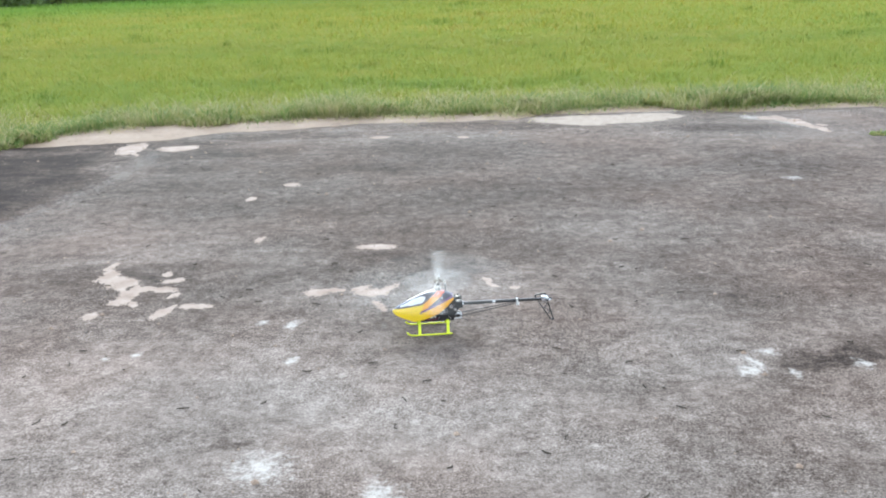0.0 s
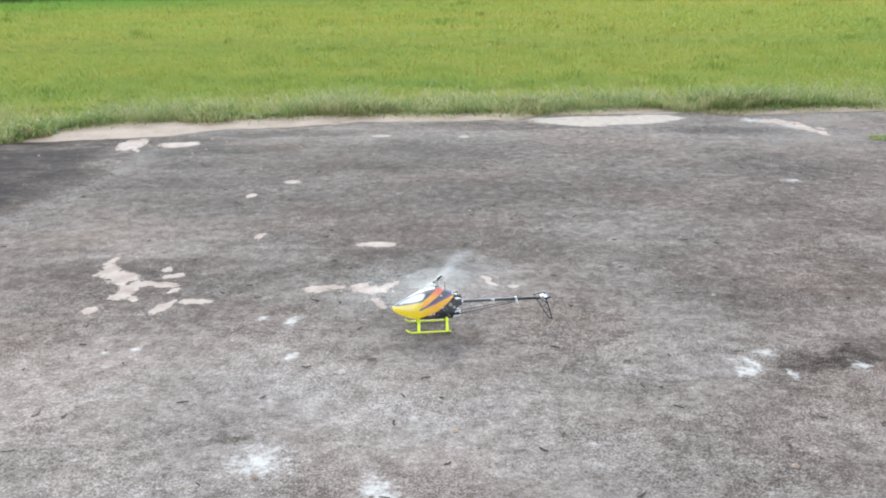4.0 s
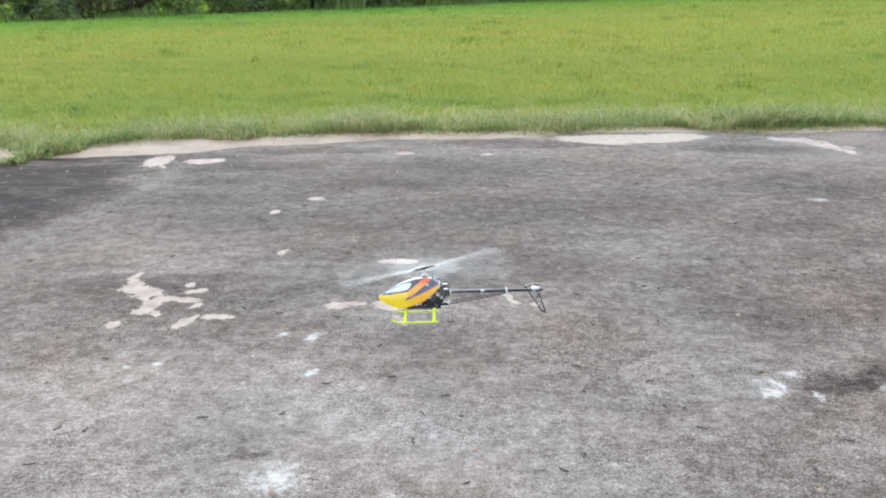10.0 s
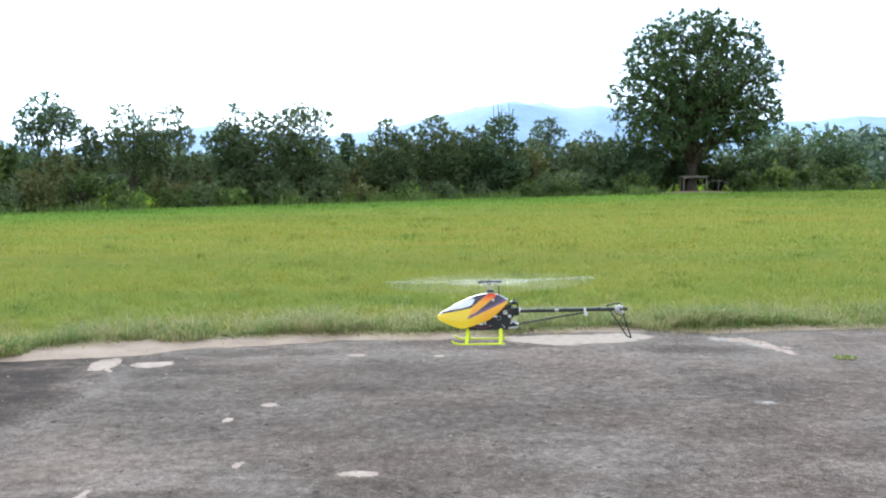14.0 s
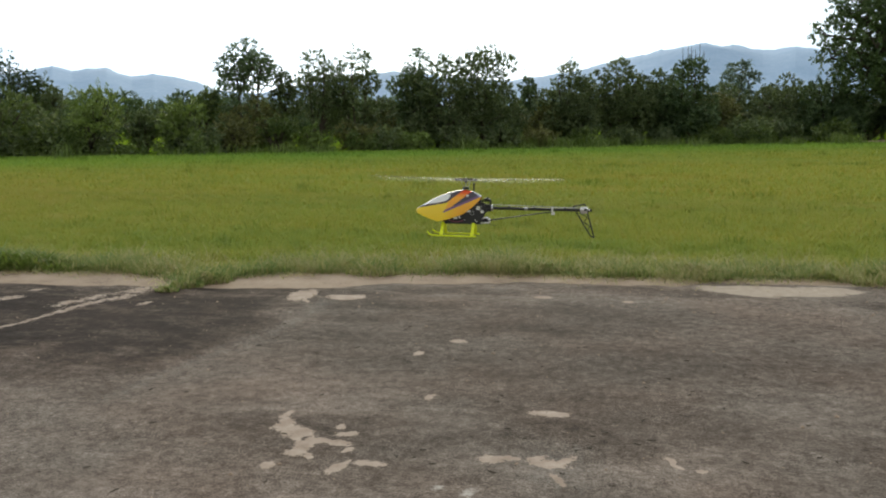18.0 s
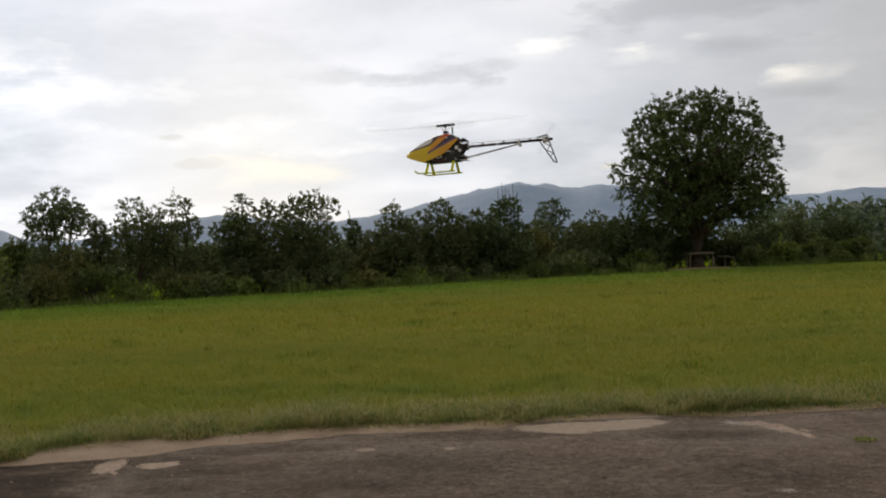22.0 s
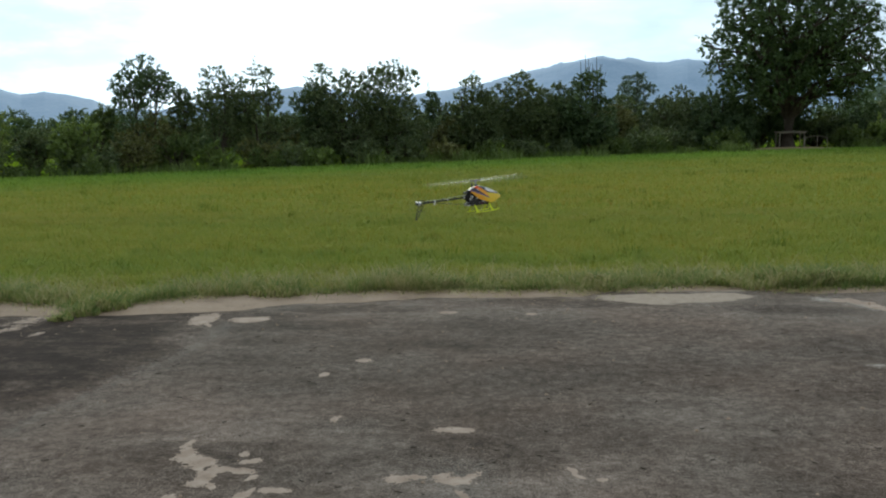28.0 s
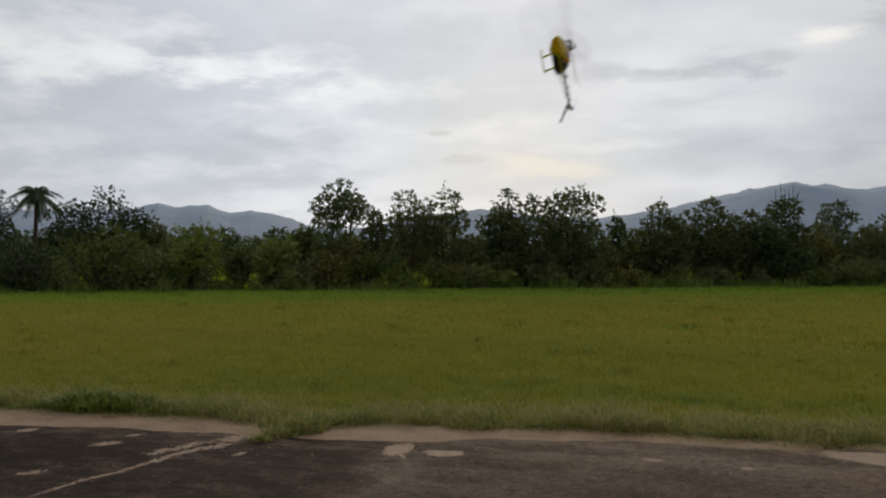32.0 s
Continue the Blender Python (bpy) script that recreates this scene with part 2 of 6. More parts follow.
def plate(bm, outline, thickness, y=0.0):
    """Adds a plate in the x-z plane, with its middle at y."""
    a = [bm.verts.new((x, y - thickness / 2, z)) for x, z in outline]
    b = [bm.verts.new((x, y + thickness / 2, z)) for x, z in outline]
    bm.faces.new(a)
    bm.faces.new(b[::-1])
    n = len(a)
    for i in range(n):
        bm.faces.new((a[i], b[i], b[(i + 1) % n], a[(i + 1) % n]))
    return bm


def limb_mesh(chains, segs=7):
    """Corners and faces of tapered, bent limbs; each chain is a list of (point, radius)."""
    verts, faces = [], []
    for chain in chains:
        base = len(verts)
        for i, (p, r) in enumerate(chain):
            d = (Vector(chain[min(i + 1, len(chain) - 1)][0]) - Vector(chain[max(i - 1, 0)][0])).normalized()
            q = d.to_track_quat("Z", "Y")
            for k in range(segs):
                a = 2 * math.pi * k / segs
                verts.append(Vector(p) + q @ Vector((r * math.cos(a), r * math.sin(a), 0)))
        for i in range(len(chain) - 1):
            for k in range(segs):
                u = base + i * segs
                faces.append((u + k, u + (k + 1) % segs, u + segs + (k + 1) % segs, u + segs + k))
    return [tuple(v) for v in verts], faces


# ---- materials ----
# dark stains and pale bloom on the tarmac: place, half-widths, weight (dark below 0)
STAINS_FAR = [(-1.0, 5.7, 2.4, 0.7, -0.35), (2.8, 5.6, 1.6, 0.9, -0.2), (-5.6, 5.6, 1.8, 0.9, -0.2), (-2.0, 6.5, 0.4, 0.35, -0.5), (0.2, 5.0, 1.6, 0.8, -0.35), (-0.2, 6.6, 1.6, 0.5, -0.4),
              (2.2, 6.6, 1.2, 0.5, -0.2), (1.1, 5.0, 0.7, 0.6, 0.2), (-5.6, 6.2, 0.8, 0.6, -0.4), (-2.9, 7.15, 1.0, 0.16, -0.8), (-1.5, 7.45, 0.9, 0.16, -0.6), (0.2, 7.75, 0.7, 0.2, -0.6), (2.1, 7.5, 0.5, 0.25, -0.5), (-2.0, 6.85, 0.7, 0.2, -0.6)]
STAINS_NEAR = [(1.55, 3.2, 0.3, 0.16, -0.5), (2.1, 3.1, 0.5, 0.3, -0.3), (-1.4, 3.95, 0.6, 0.3, -0.5), (-0.8, 2.7, 1.0, 0.5, 0.38), (0.2, 2.6, 0.6, 0.35, 0.25), (-1.6, 3.0, 0.6, 0.4, 0.1), (0.9, 3.1, 0.3, 0.2, 0.4), (1.4, 3.17, 0.14, 0.09, -0.6), (1.12, 2.54, 0.022, 0.047, -0.6), (-0.7, 2.57, 0.04, 0.041, -0.6), (-0.3, 4.1, 0.5, 0.25, -0.35), (1.5, 4.1, 0.7, 0.6, -0.35)]
# bare places where the top coat has flaked off: middle, half-length, half-thickness, turn; thickness and turn as they look with depth squeezed 3.2 times
SQUEEZE = 3.2
FLAKED_WEST = [(-1.7, 4.18, 0.027, 0.020, 22), (-1.65, 4.02, 0.058, 0.022, 0), (-1.64, 4.03, 0.083, 0.025, -28), (-1.55, 3.98, 0.103, 0.017, -10), (-1.54, 3.91, 0.056, 0.018, -28), (-1.42, 3.88, 0.060, 0.014, 0), (-1.32, 3.86, 0.076, 0.010, 0),
               (-1.25, 3.79, 0.025, 0.013, 22), (-1.32, 3.98, 0.058, 0.011, 10), (-1.38, 4.07, 0.027, 0.011, 0), (-1.46, 3.81, 0.056, 0.021, 10), (-1.47, 3.73, 0.060, 0.018, 0), (-1.39, 3.69, 0.035, 0.011, -10), (-1.24, 3.58, 0.040, 0.020, 10),
               (-1.22, 3.64, 0.025, 0.010, 40), (-1.11, 3.66, 0.083, 0.010, 0), (-1.53, 3.56, 0.034, 0.011, 0)]
FLAKED_MIDDLE = [(-0.61, 3.81, 0.057, 0.015, 0), (-0.53, 3.84, 0.049, 0.010, 0), (-0.41, 3.86, 0.047, 0.010, 10), (-0.35, 3.81, 0.083, 0.015, 0), (-0.28, 3.86, 0.037, 0.014, 22), (-0.31, 3.67, 0.045, 0.010, -10), (-0.29, 3.62, 0.029, 0.008, -10),
                 (0.16, 3.93, 0.038, 0.013, -28), (0.2, 3.88, 0.028, 0.008, -10), (0.28, 3.86, 0.030, 0.008, 0), (-0.41, 4.46, 0.113, 0.014, 0), (-1.14, 5.79, 0.056, 0.018, 0), (-1.33, 5.44, 0.034, 0.015, 10), (-1.06, 4.6, 0.022, 0.015, 10)]
FLAKED_EDGE = [(-2.765, 7.02, 0.105, 0.060, -28), (-2.70, 7.10, 0.085, 0.055, -28), (-2.63, 6.85, 0.06, 0.014, -28), (-2.36, 7.02, 0.165, 0.036, 0), (-2.27, 7.06, 0.09, 0.030, 0), (-0.75, 7.35, 0.084, 0.020, 0), (-0.05, 7.3, 0.053, 0.017, 0),
               (2.57, 7.90, 0.07, 0.030, 0), (2.68, 7.86, 0.07, 0.050, -10), (2.75, 7.68, 0.06, 0.050, -28), (2.81, 7.58, 0.05, 0.055, 0), (2.87, 7.38, 0.045, 0.040, -28), (2.80, 7.80, 0.05, 0.018, 0), (2.92, 7.55, 0.04, 0.014, -10)]
FLAKED_CRACK = [(-4.48, 5.28, 0.105, 0.019, 72), (-4.43, 5.54, 0.092, 0.026, 40), (-4.38, 5.79, 0.092, 0.030, 72), (-4.35, 6.09, 0.098, 0.039, 72), (-4.31, 6.38, 0.105, 0.042, 40), (-4.2, 6.63, 0.121, 0.039, 22), (-4.5, 6.37, 0.069, 0.045, 10), (-4.42, 6.6, 0.081, 0.050, 22),
                (-4.22, 7.0, 0.130, 0.065, 10), (-6.14, 6.68, 0.083, 0.033, 10), (-5.11, 6.45, 0.098, 0.035, 10), (-4.96, 5.48, 0.064, 0.028, 10), (-5.11, 6.81, 0.064, 0.021, 10), (-3.87, 6.5, 0.045, 0.024, 10)]
# places only scuffed pale
SCUFFED = [(-0.64, 3.45, 0.035, 0.017, 10), (-0.76, 3.47, 0.035, 0.015, 0), (-0.57, 3.12, 0.030, 0.014, 10), (-1.28, 3.14, 0.02, 0.008, 0), (-1.18, 3.17, 0.02, 0.008, 10), (1.08, 3.03, 0.055, 0.015, 10), (1.12, 3.1, 0.04, 0.021, -28), (1.19, 3.18, 0.04, 0.010, 0),
           (1.49, 3.08, 0.036, 0.014, 0), (1.24, 3.01, 0.02, 0.01, -28), (-0.5, 2.40, 0.11, 0.034, 0), (-0.14, 2.28, 0.06, 0.025, 0), (-0.1, 2.21, 0.09, 0.038, -10), (-0.04, 2.19, 0.05, 0.02, -10), (2.12, 5.78, 0.07, 0.018, 0), (2.45, 7.95, 0.12, 0.04, 0), (2.72, 7.70, 0.22, 0.07, -28)]
# a pale worn joint that runs in from the field between two pours of tarmac
WORN_JOINT = [(-2.45, 6.72, 0.12, 0.088, -28), (-2.42, 6.45, 0.13, 0.088, 72), (-2.45, 6.04, 0.21, 0.110, 72), (-2.53, 5.56, 0.17, 0.099, 40), (-2.6, 5.22, 0.10, 0.099, 72), (-2.64, 4.9, 0.13, 0.066, 72), (-2.7, 4.5, 0.17, 0.066, 72), (2.69, 7.6, 0.50, 0.26, -10), (2.45, 7.2, 0.25, 0.12, 0), (3.0, 7.85, 0.3, 0.10, -10), (-1.14, 7.6, 0.13, 0.044, 0), (-1.63, 7.28, 0.12, 0.035, 0), (-2.17, 7.5, 0.12, 0.035, 0), (-0.33, 3.78, 0.18, 0.088, 0)]
SANDY = [(1.15, 7.99, 0.66, 0.075, 0), (1.62, 8.1, 0.30, 0.055, 0), (0.85, 7.92, 0.34, 0.05, -10), (1.65, 8.42, 0.45, 0.035, 0)]


def tarmac_material():
    m, t, b = material("weathered_tarmac")
    at = place_of(t)
    fine = grain(t, at, 150, 3, 0.65)
    mid = grain(t, at, 13, 8, 0.78)
    wide = grain(t, at, 1.0, 5, 0.62, (0.75, 1.25, 1.0))
    patchy = grain(t, at, 3.4, 6, 0.68, (0.8, 1.2, 1.0))
    tone = math_node(t, "ADD", math_node(t, "MULTIPLY", wide, 0.34), math_node(t, "MULTIPLY", patchy, 0.30))
    tone = math_node(t, "ADD", tone, math_node(t, "MULTIPLY_ADD", mid, 0.76, -0.08))
    gritty = ramp(t, grain(t, at, 1.7, 4, 0.6), [(0.35, 0.35), (0.62, 1.0)])  # where the grit stands free of the binder
    tone = math_node(t, "ADD", tone, math_node(t, "MULTIPLY", math_node(t, "MULTIPLY_ADD", fine, 1.15, -0.575), gritty))
    tone = math_node(t, "MULTIPLY_ADD", grain(t, at, 45, 4, 0.7, (0.8, 1.2, 1.0)), 0.36, math_node(t, "ADD", tone, -0.18))
    pits = t.nodes.new("ShaderNodeTexVoronoi")
    pits.inputs["Scale"].default_value, pits.inputs["Randomness"].default_value = 21.0, 1.0
    t.links.new(at, pits.inputs["Vector"])
    tone = math_node(t, "MULTIPLY_ADD", ramp(t, pits.outputs["Distance"], [(0.06, 1.0), (0.16, 0.0)]), -0.14, tone)
    xyz = t.nodes.new("ShaderNodeSeparateXYZ")
    warp = []
    for scale, amount in ((1.8, 0.7), (11.0, 0.085)):
        wob = t.nodes.new("ShaderNodeTexNoise")
        wob.inputs["Scale"].default_value, wob.inputs["Detail"].default_value, wob.inputs["Roughness"].default_value = scale, 5, 0.65
        t.links.new(at, wob.inputs["Vector"])
        sway = t.nodes.new("ShaderNodeVectorMath")
        sway.operation = "MULTIPLY_ADD"
        sway.inputs[1].default_value = (amount, amount, 0)
        t.links.new(wob.outputs["Color"], sway.inputs[0])
        t.links.new(at, sway.inputs[2])
        warp.append((sway.outputs[0], amount / 2))
    t.links.new(warp[0][0], xyz.inputs[0])
    for x, y, rx, ry, w in STAINS_FAR + STAINS_NEAR:
        u = math_node(t, "DIVIDE", math_node(t, "SUBTRACT", xyz.outputs[0], x + 0.35), rx)
        v = math_node(t, "DIVIDE", math_node(t, "SUBTRACT", xyz.outputs[1], y + 0.35), ry)
        d = math_node(t, "ADD", math_node(t, "MULTIPLY", u, u), math_node(t, "MULTIPLY", v, v))
        f = math_node(t, "SUBTRACT", 1.5, d, clamp=True)
        tone = math_node(t, "MULTIPLY_ADD", f, w * 0.20, tone)

    tone = math_node(t, "MULTIPLY_ADD", tone, 1.22, 0.625 - 0.62 * 1.22)

    squeezed = t.nodes.new("ShaderNodeVectorMath")
    squeezed.operation = "MULTIPLY_ADD"
    squeezed.inputs[1].default_value = (1, 1 / SQUEEZE, 0)
    t.links.new(warp[1][0], squeezed.inputs[0])
    squeezed.inputs[2].default_value = (-warp[1][1], -warp[1][1] / SQUEEZE, 0)

    turned = {}

    def nearest(spots):
        """The least of the distances to the spots, 1 on their rims."""
        least = None
        for turn in sorted({spot[4] for spot in spots}):
            c, sn = math.cos(radians(turn)), math.sin(radians(turn))
            if turn not in turned:
                own = t.nodes.new("ShaderNodeMapping")
                own.inputs["Rotation"].default_value = (0, 0, -radians(turn))
                t.links.new(squeezed.outputs[0], own.inputs["Vector"])
                turned[turn] = own.outputs[0]
            for x, y, long, thick, _ in [spot for spot in spots if spot[4] == turn]:
                y /= SQUEEZE
                off = t.nodes.new("ShaderNodeVectorMath")
                off.operation = "MULTIPLY_ADD"
                off.inputs[1].default_value = (1 / long, 1 / thick, 0)
                off.inputs[2].default_value = (-(c * x + sn * y) / long, -(c * y - sn * x) / thick, 0)
                t.links.new(turned[turn], off.inputs[0])
                ln = t.nodes.new("ShaderNodeVectorMath")
                ln.operation = "LENGTH"
                t.links.new(off.outputs[0], ln.inputs[0])
                least = ln.outputs["Value"] if least is None else math_node(t, "MINIMUM", least, ln.outputs["Value"])
        return least

    rag = math_node(t, "MULTIPLY_ADD", grain(t, at, 42, 7, 0.8), 2.6, math_node(t, "MULTIPLY_ADD", grain(t, at, 14, 3, 0.6), 1.0, -1.75))
    # the older, darker pour west of the worn joint
    there = t.nodes.new("ShaderNodeSeparateXYZ")
    t.links.new(warp[1][0], there.inputs[0])
    west = math_node(t, "MULTIPLY_ADD", math_node(t, "ADD", xyz.outputs[0], 2.55 - warp[0][1]), -2.6, math_node(t, "MULTIPLY", rag, 0.8), clamp=True)
    fade = ramp(t, math_node(t, "MULTIPLY_ADD", wide, 0.10, math_node(t, "MULTIPLY", there.outputs[1], 0.1)), [(0.47, 0.0), (0.58, 1.0)])
    fade = math_node(t, "MULTIPLY", fade, ramp(t, math_node(t, "MULTIPLY_ADD", patchy, 0.06, math_node(t, "MULTIPLY", there.outputs[1], 0.1)), [(0.705, 1.0), (0.755, 0.3)]))
    west = math_node(t, "MULTIPLY", math_node(t, "MULTIPLY", west, fade), ramp(t, patchy, [(0.46, 1.0), (0.72, 0.35)]))
    tone = math_node(t, "MULTIPLY_ADD", west, -0.42, tone)
    color = ramp(t, tone, [(0.02, (0.0133, 0.0098, 0.0087)), (0.26, (0.0347, 0.0276, 0.0240)), (0.46, (0.0898, 0.0719, 0.0614)), (0.62, (0.1601, 0.1330, 0.1163)), (0.80, (0.2652, 0.2275, 0.2036)), (0.98, (0.4080, 0.3595, 0.3266))])
    color = mix(t, west, color, mix(t, 1.0, color, (1.08, 1.0, 0.98), "MULTIPLY"))
    brown = ramp(t, grain(t, at, 0.8, 3), [(0.42, 0.0), (0.66, 0.8)])
    color = mix(t, brown, color, mix(t, 1.0, color, (1.09, 1.0, 0.96), "MULTIPLY"))
    joint = ramp(t, math_node(t, "ADD", nearest(WORN_JOINT), math_node(t, "MULTIPLY_ADD", mid, 5.0, math_node(t, "MULTIPLY_ADD", rag, 2.2, -2.5))), [(0.1, 1.0), (1.5, 0.0)])
    joint = math_node(t, "MULTIPLY", joint, ramp(t, grain(t, at, 60, 5, 0.75, (0.7, 1.2, 1.0)), [(0.46, 0.06), (0.64, 0.6)]))
    color = mix(t, joint, color, (0.34, 0.315, 0.295))
    scuff = ramp(t, math_node(t, "ADD", nearest(SCUFFED), math_node(t, "MULTIPLY", rag, 1.5)), [(0.0, 0.75), (1.9, 0.0)])
    color = mix(t, scuff, color, (0.60, 0.56, 0.525))
    sandy = ramp(t, math_node(t, "ADD", nearest(SANDY), math_node(t, "MULTIPLY", rag, 0.30)), [(0.88, 0.95), (1.10, 0.0)])
    color = mix(t, sandy, color, ramp(t, mid, [(0.3, (0.32, 0.262, 0.215)), (0.7, (0.49, 0.415, 0.355))]))
    bare = ramp(t, math_node(t, "ADD", nearest(FLAKED_WEST + FLAKED_MIDDLE + FLAKED_EDGE), math_node(t, "MULTIPLY", rag, 0.85)), [(0.95, 1.0), (1.35, 0.0)])
    broken = math_node(t, "MULTIPLY_ADD", grain(t, at, 26, 5, 0.75, (1.2, 0.6, 1.0)), 5.4, -2.6)
    bare = math_node(t, "MAXIMUM", bare, ramp(t, math_node(t, "ADD", nearest(FLAKED_CRACK), math_node(t, "MULTIPLY_ADD", rag, 0.8, broken)), [(0.8, 0.95), (1.3, 0.0)]))
    under = math_node(t, "MULTIPLY_ADD", grain(t, at, 7, 4, 0.6), 0.7, math_node(t, "MULTIPLY", mid, 0.5))
    color = mix(t, bare, color, ramp(t, under, [(0.36, (0.23, 0.178, 0.145)), (0.52, (0.345, 0.272, 0.228)), (0.74, (0.48, 0.395, 0.342))]))
    t.links.new(color, b.inputs["Base Color"])
    t.links.new(ramp(t, tone, [(0.3, 0.85), (0.8, 0.98)]), b.inputs["Roughness"])
    b.inputs["Specular IOR Level"].default_value = 0.06
    relief = math_node(t, "ADD", fine, math_node(t, "MULTIPLY", mid, 1.5))
    bump(t, b, math_node(t, "SUBTRACT", relief, math_node(t, "MULTIPLY", bare, 0.6)), 0.3, 0.005)
    return m


def mottled(name, low, high, scale, rough=0.9, relief=0.004, low2=None):
    m, t, b = material(name)
    at = place_of(t)
    f = math_node(t, "ADD", math_node(t, "MULTIPLY", grain(t, at, scale, 5), 0.6), math_node(t, "MULTIPLY", grain(t, at, scale * 9, 3), 0.4))
    stops = [(0.34, low), (0.66, high)] if low2 is None else [(0.32, low2), (0.44, low), (0.66, high)]
    t.links.new(ramp(t, f, stops), b.inputs["Base Color"])
    b.inputs["Roughness"].default_value = rough
    b.inputs["Specular IOR Level"].default_value = 0.25
    bump(t, b, f, 0.5, relief)
    return m


def leaf_material(name, dark, light, sheer=0.25, rough=0.55):
    """Leaves: each its own shade of green, with a little light coming through them."""
    m, t, b = material(name)
    geo = t.nodes.new("ShaderNodeNewGeometry")
    f = math_node(t, "ADD", math_node(t, "MULTIPLY", geo.outputs["Random Per Island"], 0.52), math_node(t, "MULTIPLY_ADD", grain(t, place_of(t), 1.1, 4), 1.3, -0.34))
    c = ramp(t, f, [(0.10, dark), (0.60, tuple((a + b) / 2 for a, b in zip(dark, light))), (1.0, light)])
    t.links.new(c, b.inputs["Base Color"])
    b.inputs["Roughness"].default_value = rough
    b.inputs["Specular IOR Level"].default_value = 0.2
    thin = t.nodes.new("ShaderNodeBsdfTranslucent")
    t.links.new(mix(t, 1.0, c, (1.3, 1.35, 0.6), "MULTIPLY"), thin.inputs[0])
    both = t.nodes.new("ShaderNodeMixShader")
    both.inputs[0].default_value = sheer
    t.links.new(b.outputs[0], both.inputs[1])
    t.links.new(thin.outputs[0], both.inputs[2])
    t.links.new(both.outputs[0], t.nodes["Material Output"].inputs[0])
    return m


def field_green(name, base_stops, island=0.30, sheer=0.35):
    """Grass with wide drifts of green, straw and olive, as the mown field has."""
    m, t, b = material(name)
    at = place_of(t)
    wide = grain(t, at, 0.20, 5, 0.62, (0.5, 1.0, 0.0))
    small = grain(t, at, 1.5, 5, 0.65, (0.8, 1.1, 0.0))
    clumpy = grain(t, at, 5.5, 4, 0.6, (0.9, 1.1, 0.0))
    mown = grain(t, at, 0.8, 4, 0.6, (0.16, 1.0, 0.0))
    f = math_node(t, "MULTIPLY_ADD", wide, 0.62, math_node(t, "MULTIPLY_ADD", small, 0.80, -0.60))
    f = math_node(t, "MULTIPLY_ADD", clumpy, 0.50, math_node(t, "ADD", f, -0.25))
    f = math_node(t, "MULTIPLY_ADD", mown, 0.50, math_node(t, "ADD", f, 0.13))
    # drier in the middle of the field, lusher by the tarmac and by the thicket
    across = t.nodes.new("ShaderNodeSeparateXYZ")
    t.links.new(at, across.inputs[0])
    depth = math_node(t, "MULTIPLY_ADD", across.outputs[0], -0.35, across.outputs[1])
    depth = math_node(t, "MULTIPLY_ADD", wide, 14.0, math_node(t, "ADD", depth, -7.0))
    f = math_node(t, "ADD", f, ramp(t, math_node(t, "DIVIDE", depth, 60.0), [(0.10, 0.14), (0.24, 0.18), (0.42, 0.19), (0.58, 0.07), (0.72, 0.0)]))
    f = math_node(t, "ADD", f, -0.08)
    if island:
        geo = t.nodes.new("ShaderNodeNewGeometry")
        f = math_node(t, "ADD", f, math_node(t, "MULTIPLY_ADD", geo.outputs["Random Per Island"], island, -island / 2))
    c = ramp(t, f, base_stops)
    # rusty seeding drifts across the middle, and a lush belt before the thicket
    line = math_node(t, "DIVIDE", math_node(t, "MULTIPLY_ADD", across.outputs[0], -0.75, across.outputs[1]), 60.0)
    line = math_node(t, "MULTIPLY_ADD", small, 0.10, math_node(t, "ADD", line, -0.05))
    drift = math_node(t, "MULTIPLY", ramp(t, grain(t, at, 0.16, 4, 0.6, (0.5, 1.0, 0.0)), [(0.44, 0.0), (0.64, 0.34)]), ramp(t, line, [(0.20, 0.0), (0.32, 1.0), (0.55, 1.0), (0.68, 0.0)]))
    c = mix(t, drift, c, mix(t, 1.0, c, (1.14, 0.88, 0.72), "MULTIPLY"))
    c = mix(t, math_node(t, "MULTIPLY", ramp(t, line, [(0.60, 0.0), (0.74, 1.0)]), 0.6), c, mix(t, 1.0, c, (0.74, 1.08, 0.70), "MULTIPLY"))
    t.links.new(c, b.inputs["Base Color"])
    b.inputs["Roughness"].default_value = 0.75
    b.inputs["Specular IOR Level"].default_value = 0.2
    if sheer:
        thin = t.nodes.new("ShaderNodeBsdfTranslucent")
        t.links.new(c, thin.inputs[0])
        both = t.nodes.new("ShaderNodeMixShader")
        both.inputs[0].default_value = sheer
        t.links.new(b.outputs[0], both.inputs[1])
        t.links.new(thin.outputs[0], both.inputs[2])
        t.links.new(both.outputs[0], t.nodes["Material Output"].inputs[0])
    else:
        b.inputs["Specular IOR Level"].default_value = 0.0
        bump(t, b, grain(t, at, 14, 5), 0.8, 0.05)
    return m


GREENS = [(0.14, (0.198, 0.285, 0.066)), (0.42, (0.287, 0.356, 0.072)), (0.64, (0.355, 0.382, 0.077)), (0.92, (0.445, 0.398, 0.115))]
TALL_GREENS = [(0.15, (0.12, 0.205, 0.055)), (0.42, (0.21, 0.29, 0.09)), (0.62, (0.33, 0.35, 0.12)), (0.85, (0.52, 0.47, 0.26))]
TARMAC = tarmac_material()
SAND = mottled("dried_sand", (0.28, 0.208, 0.157), (0.37, 0.288, 0.225), 3.0, low2=(0.13, 0.088, 0.068))
GROUND = field_green("meadow_ground", [(0.28, (0.12, 0.18, 0.012)), (0.46, (0.18, 0.21, 0.014)), (0.60, (0.25, 0.225, 0.020)), (0.78, (0.29, 0.24, 0.05))], 0, 0)
GRASS = field_green("mown_grass", GREENS, 0.16)
TALL = field_green("rank_grass", TALL_GREENS, 0.5)
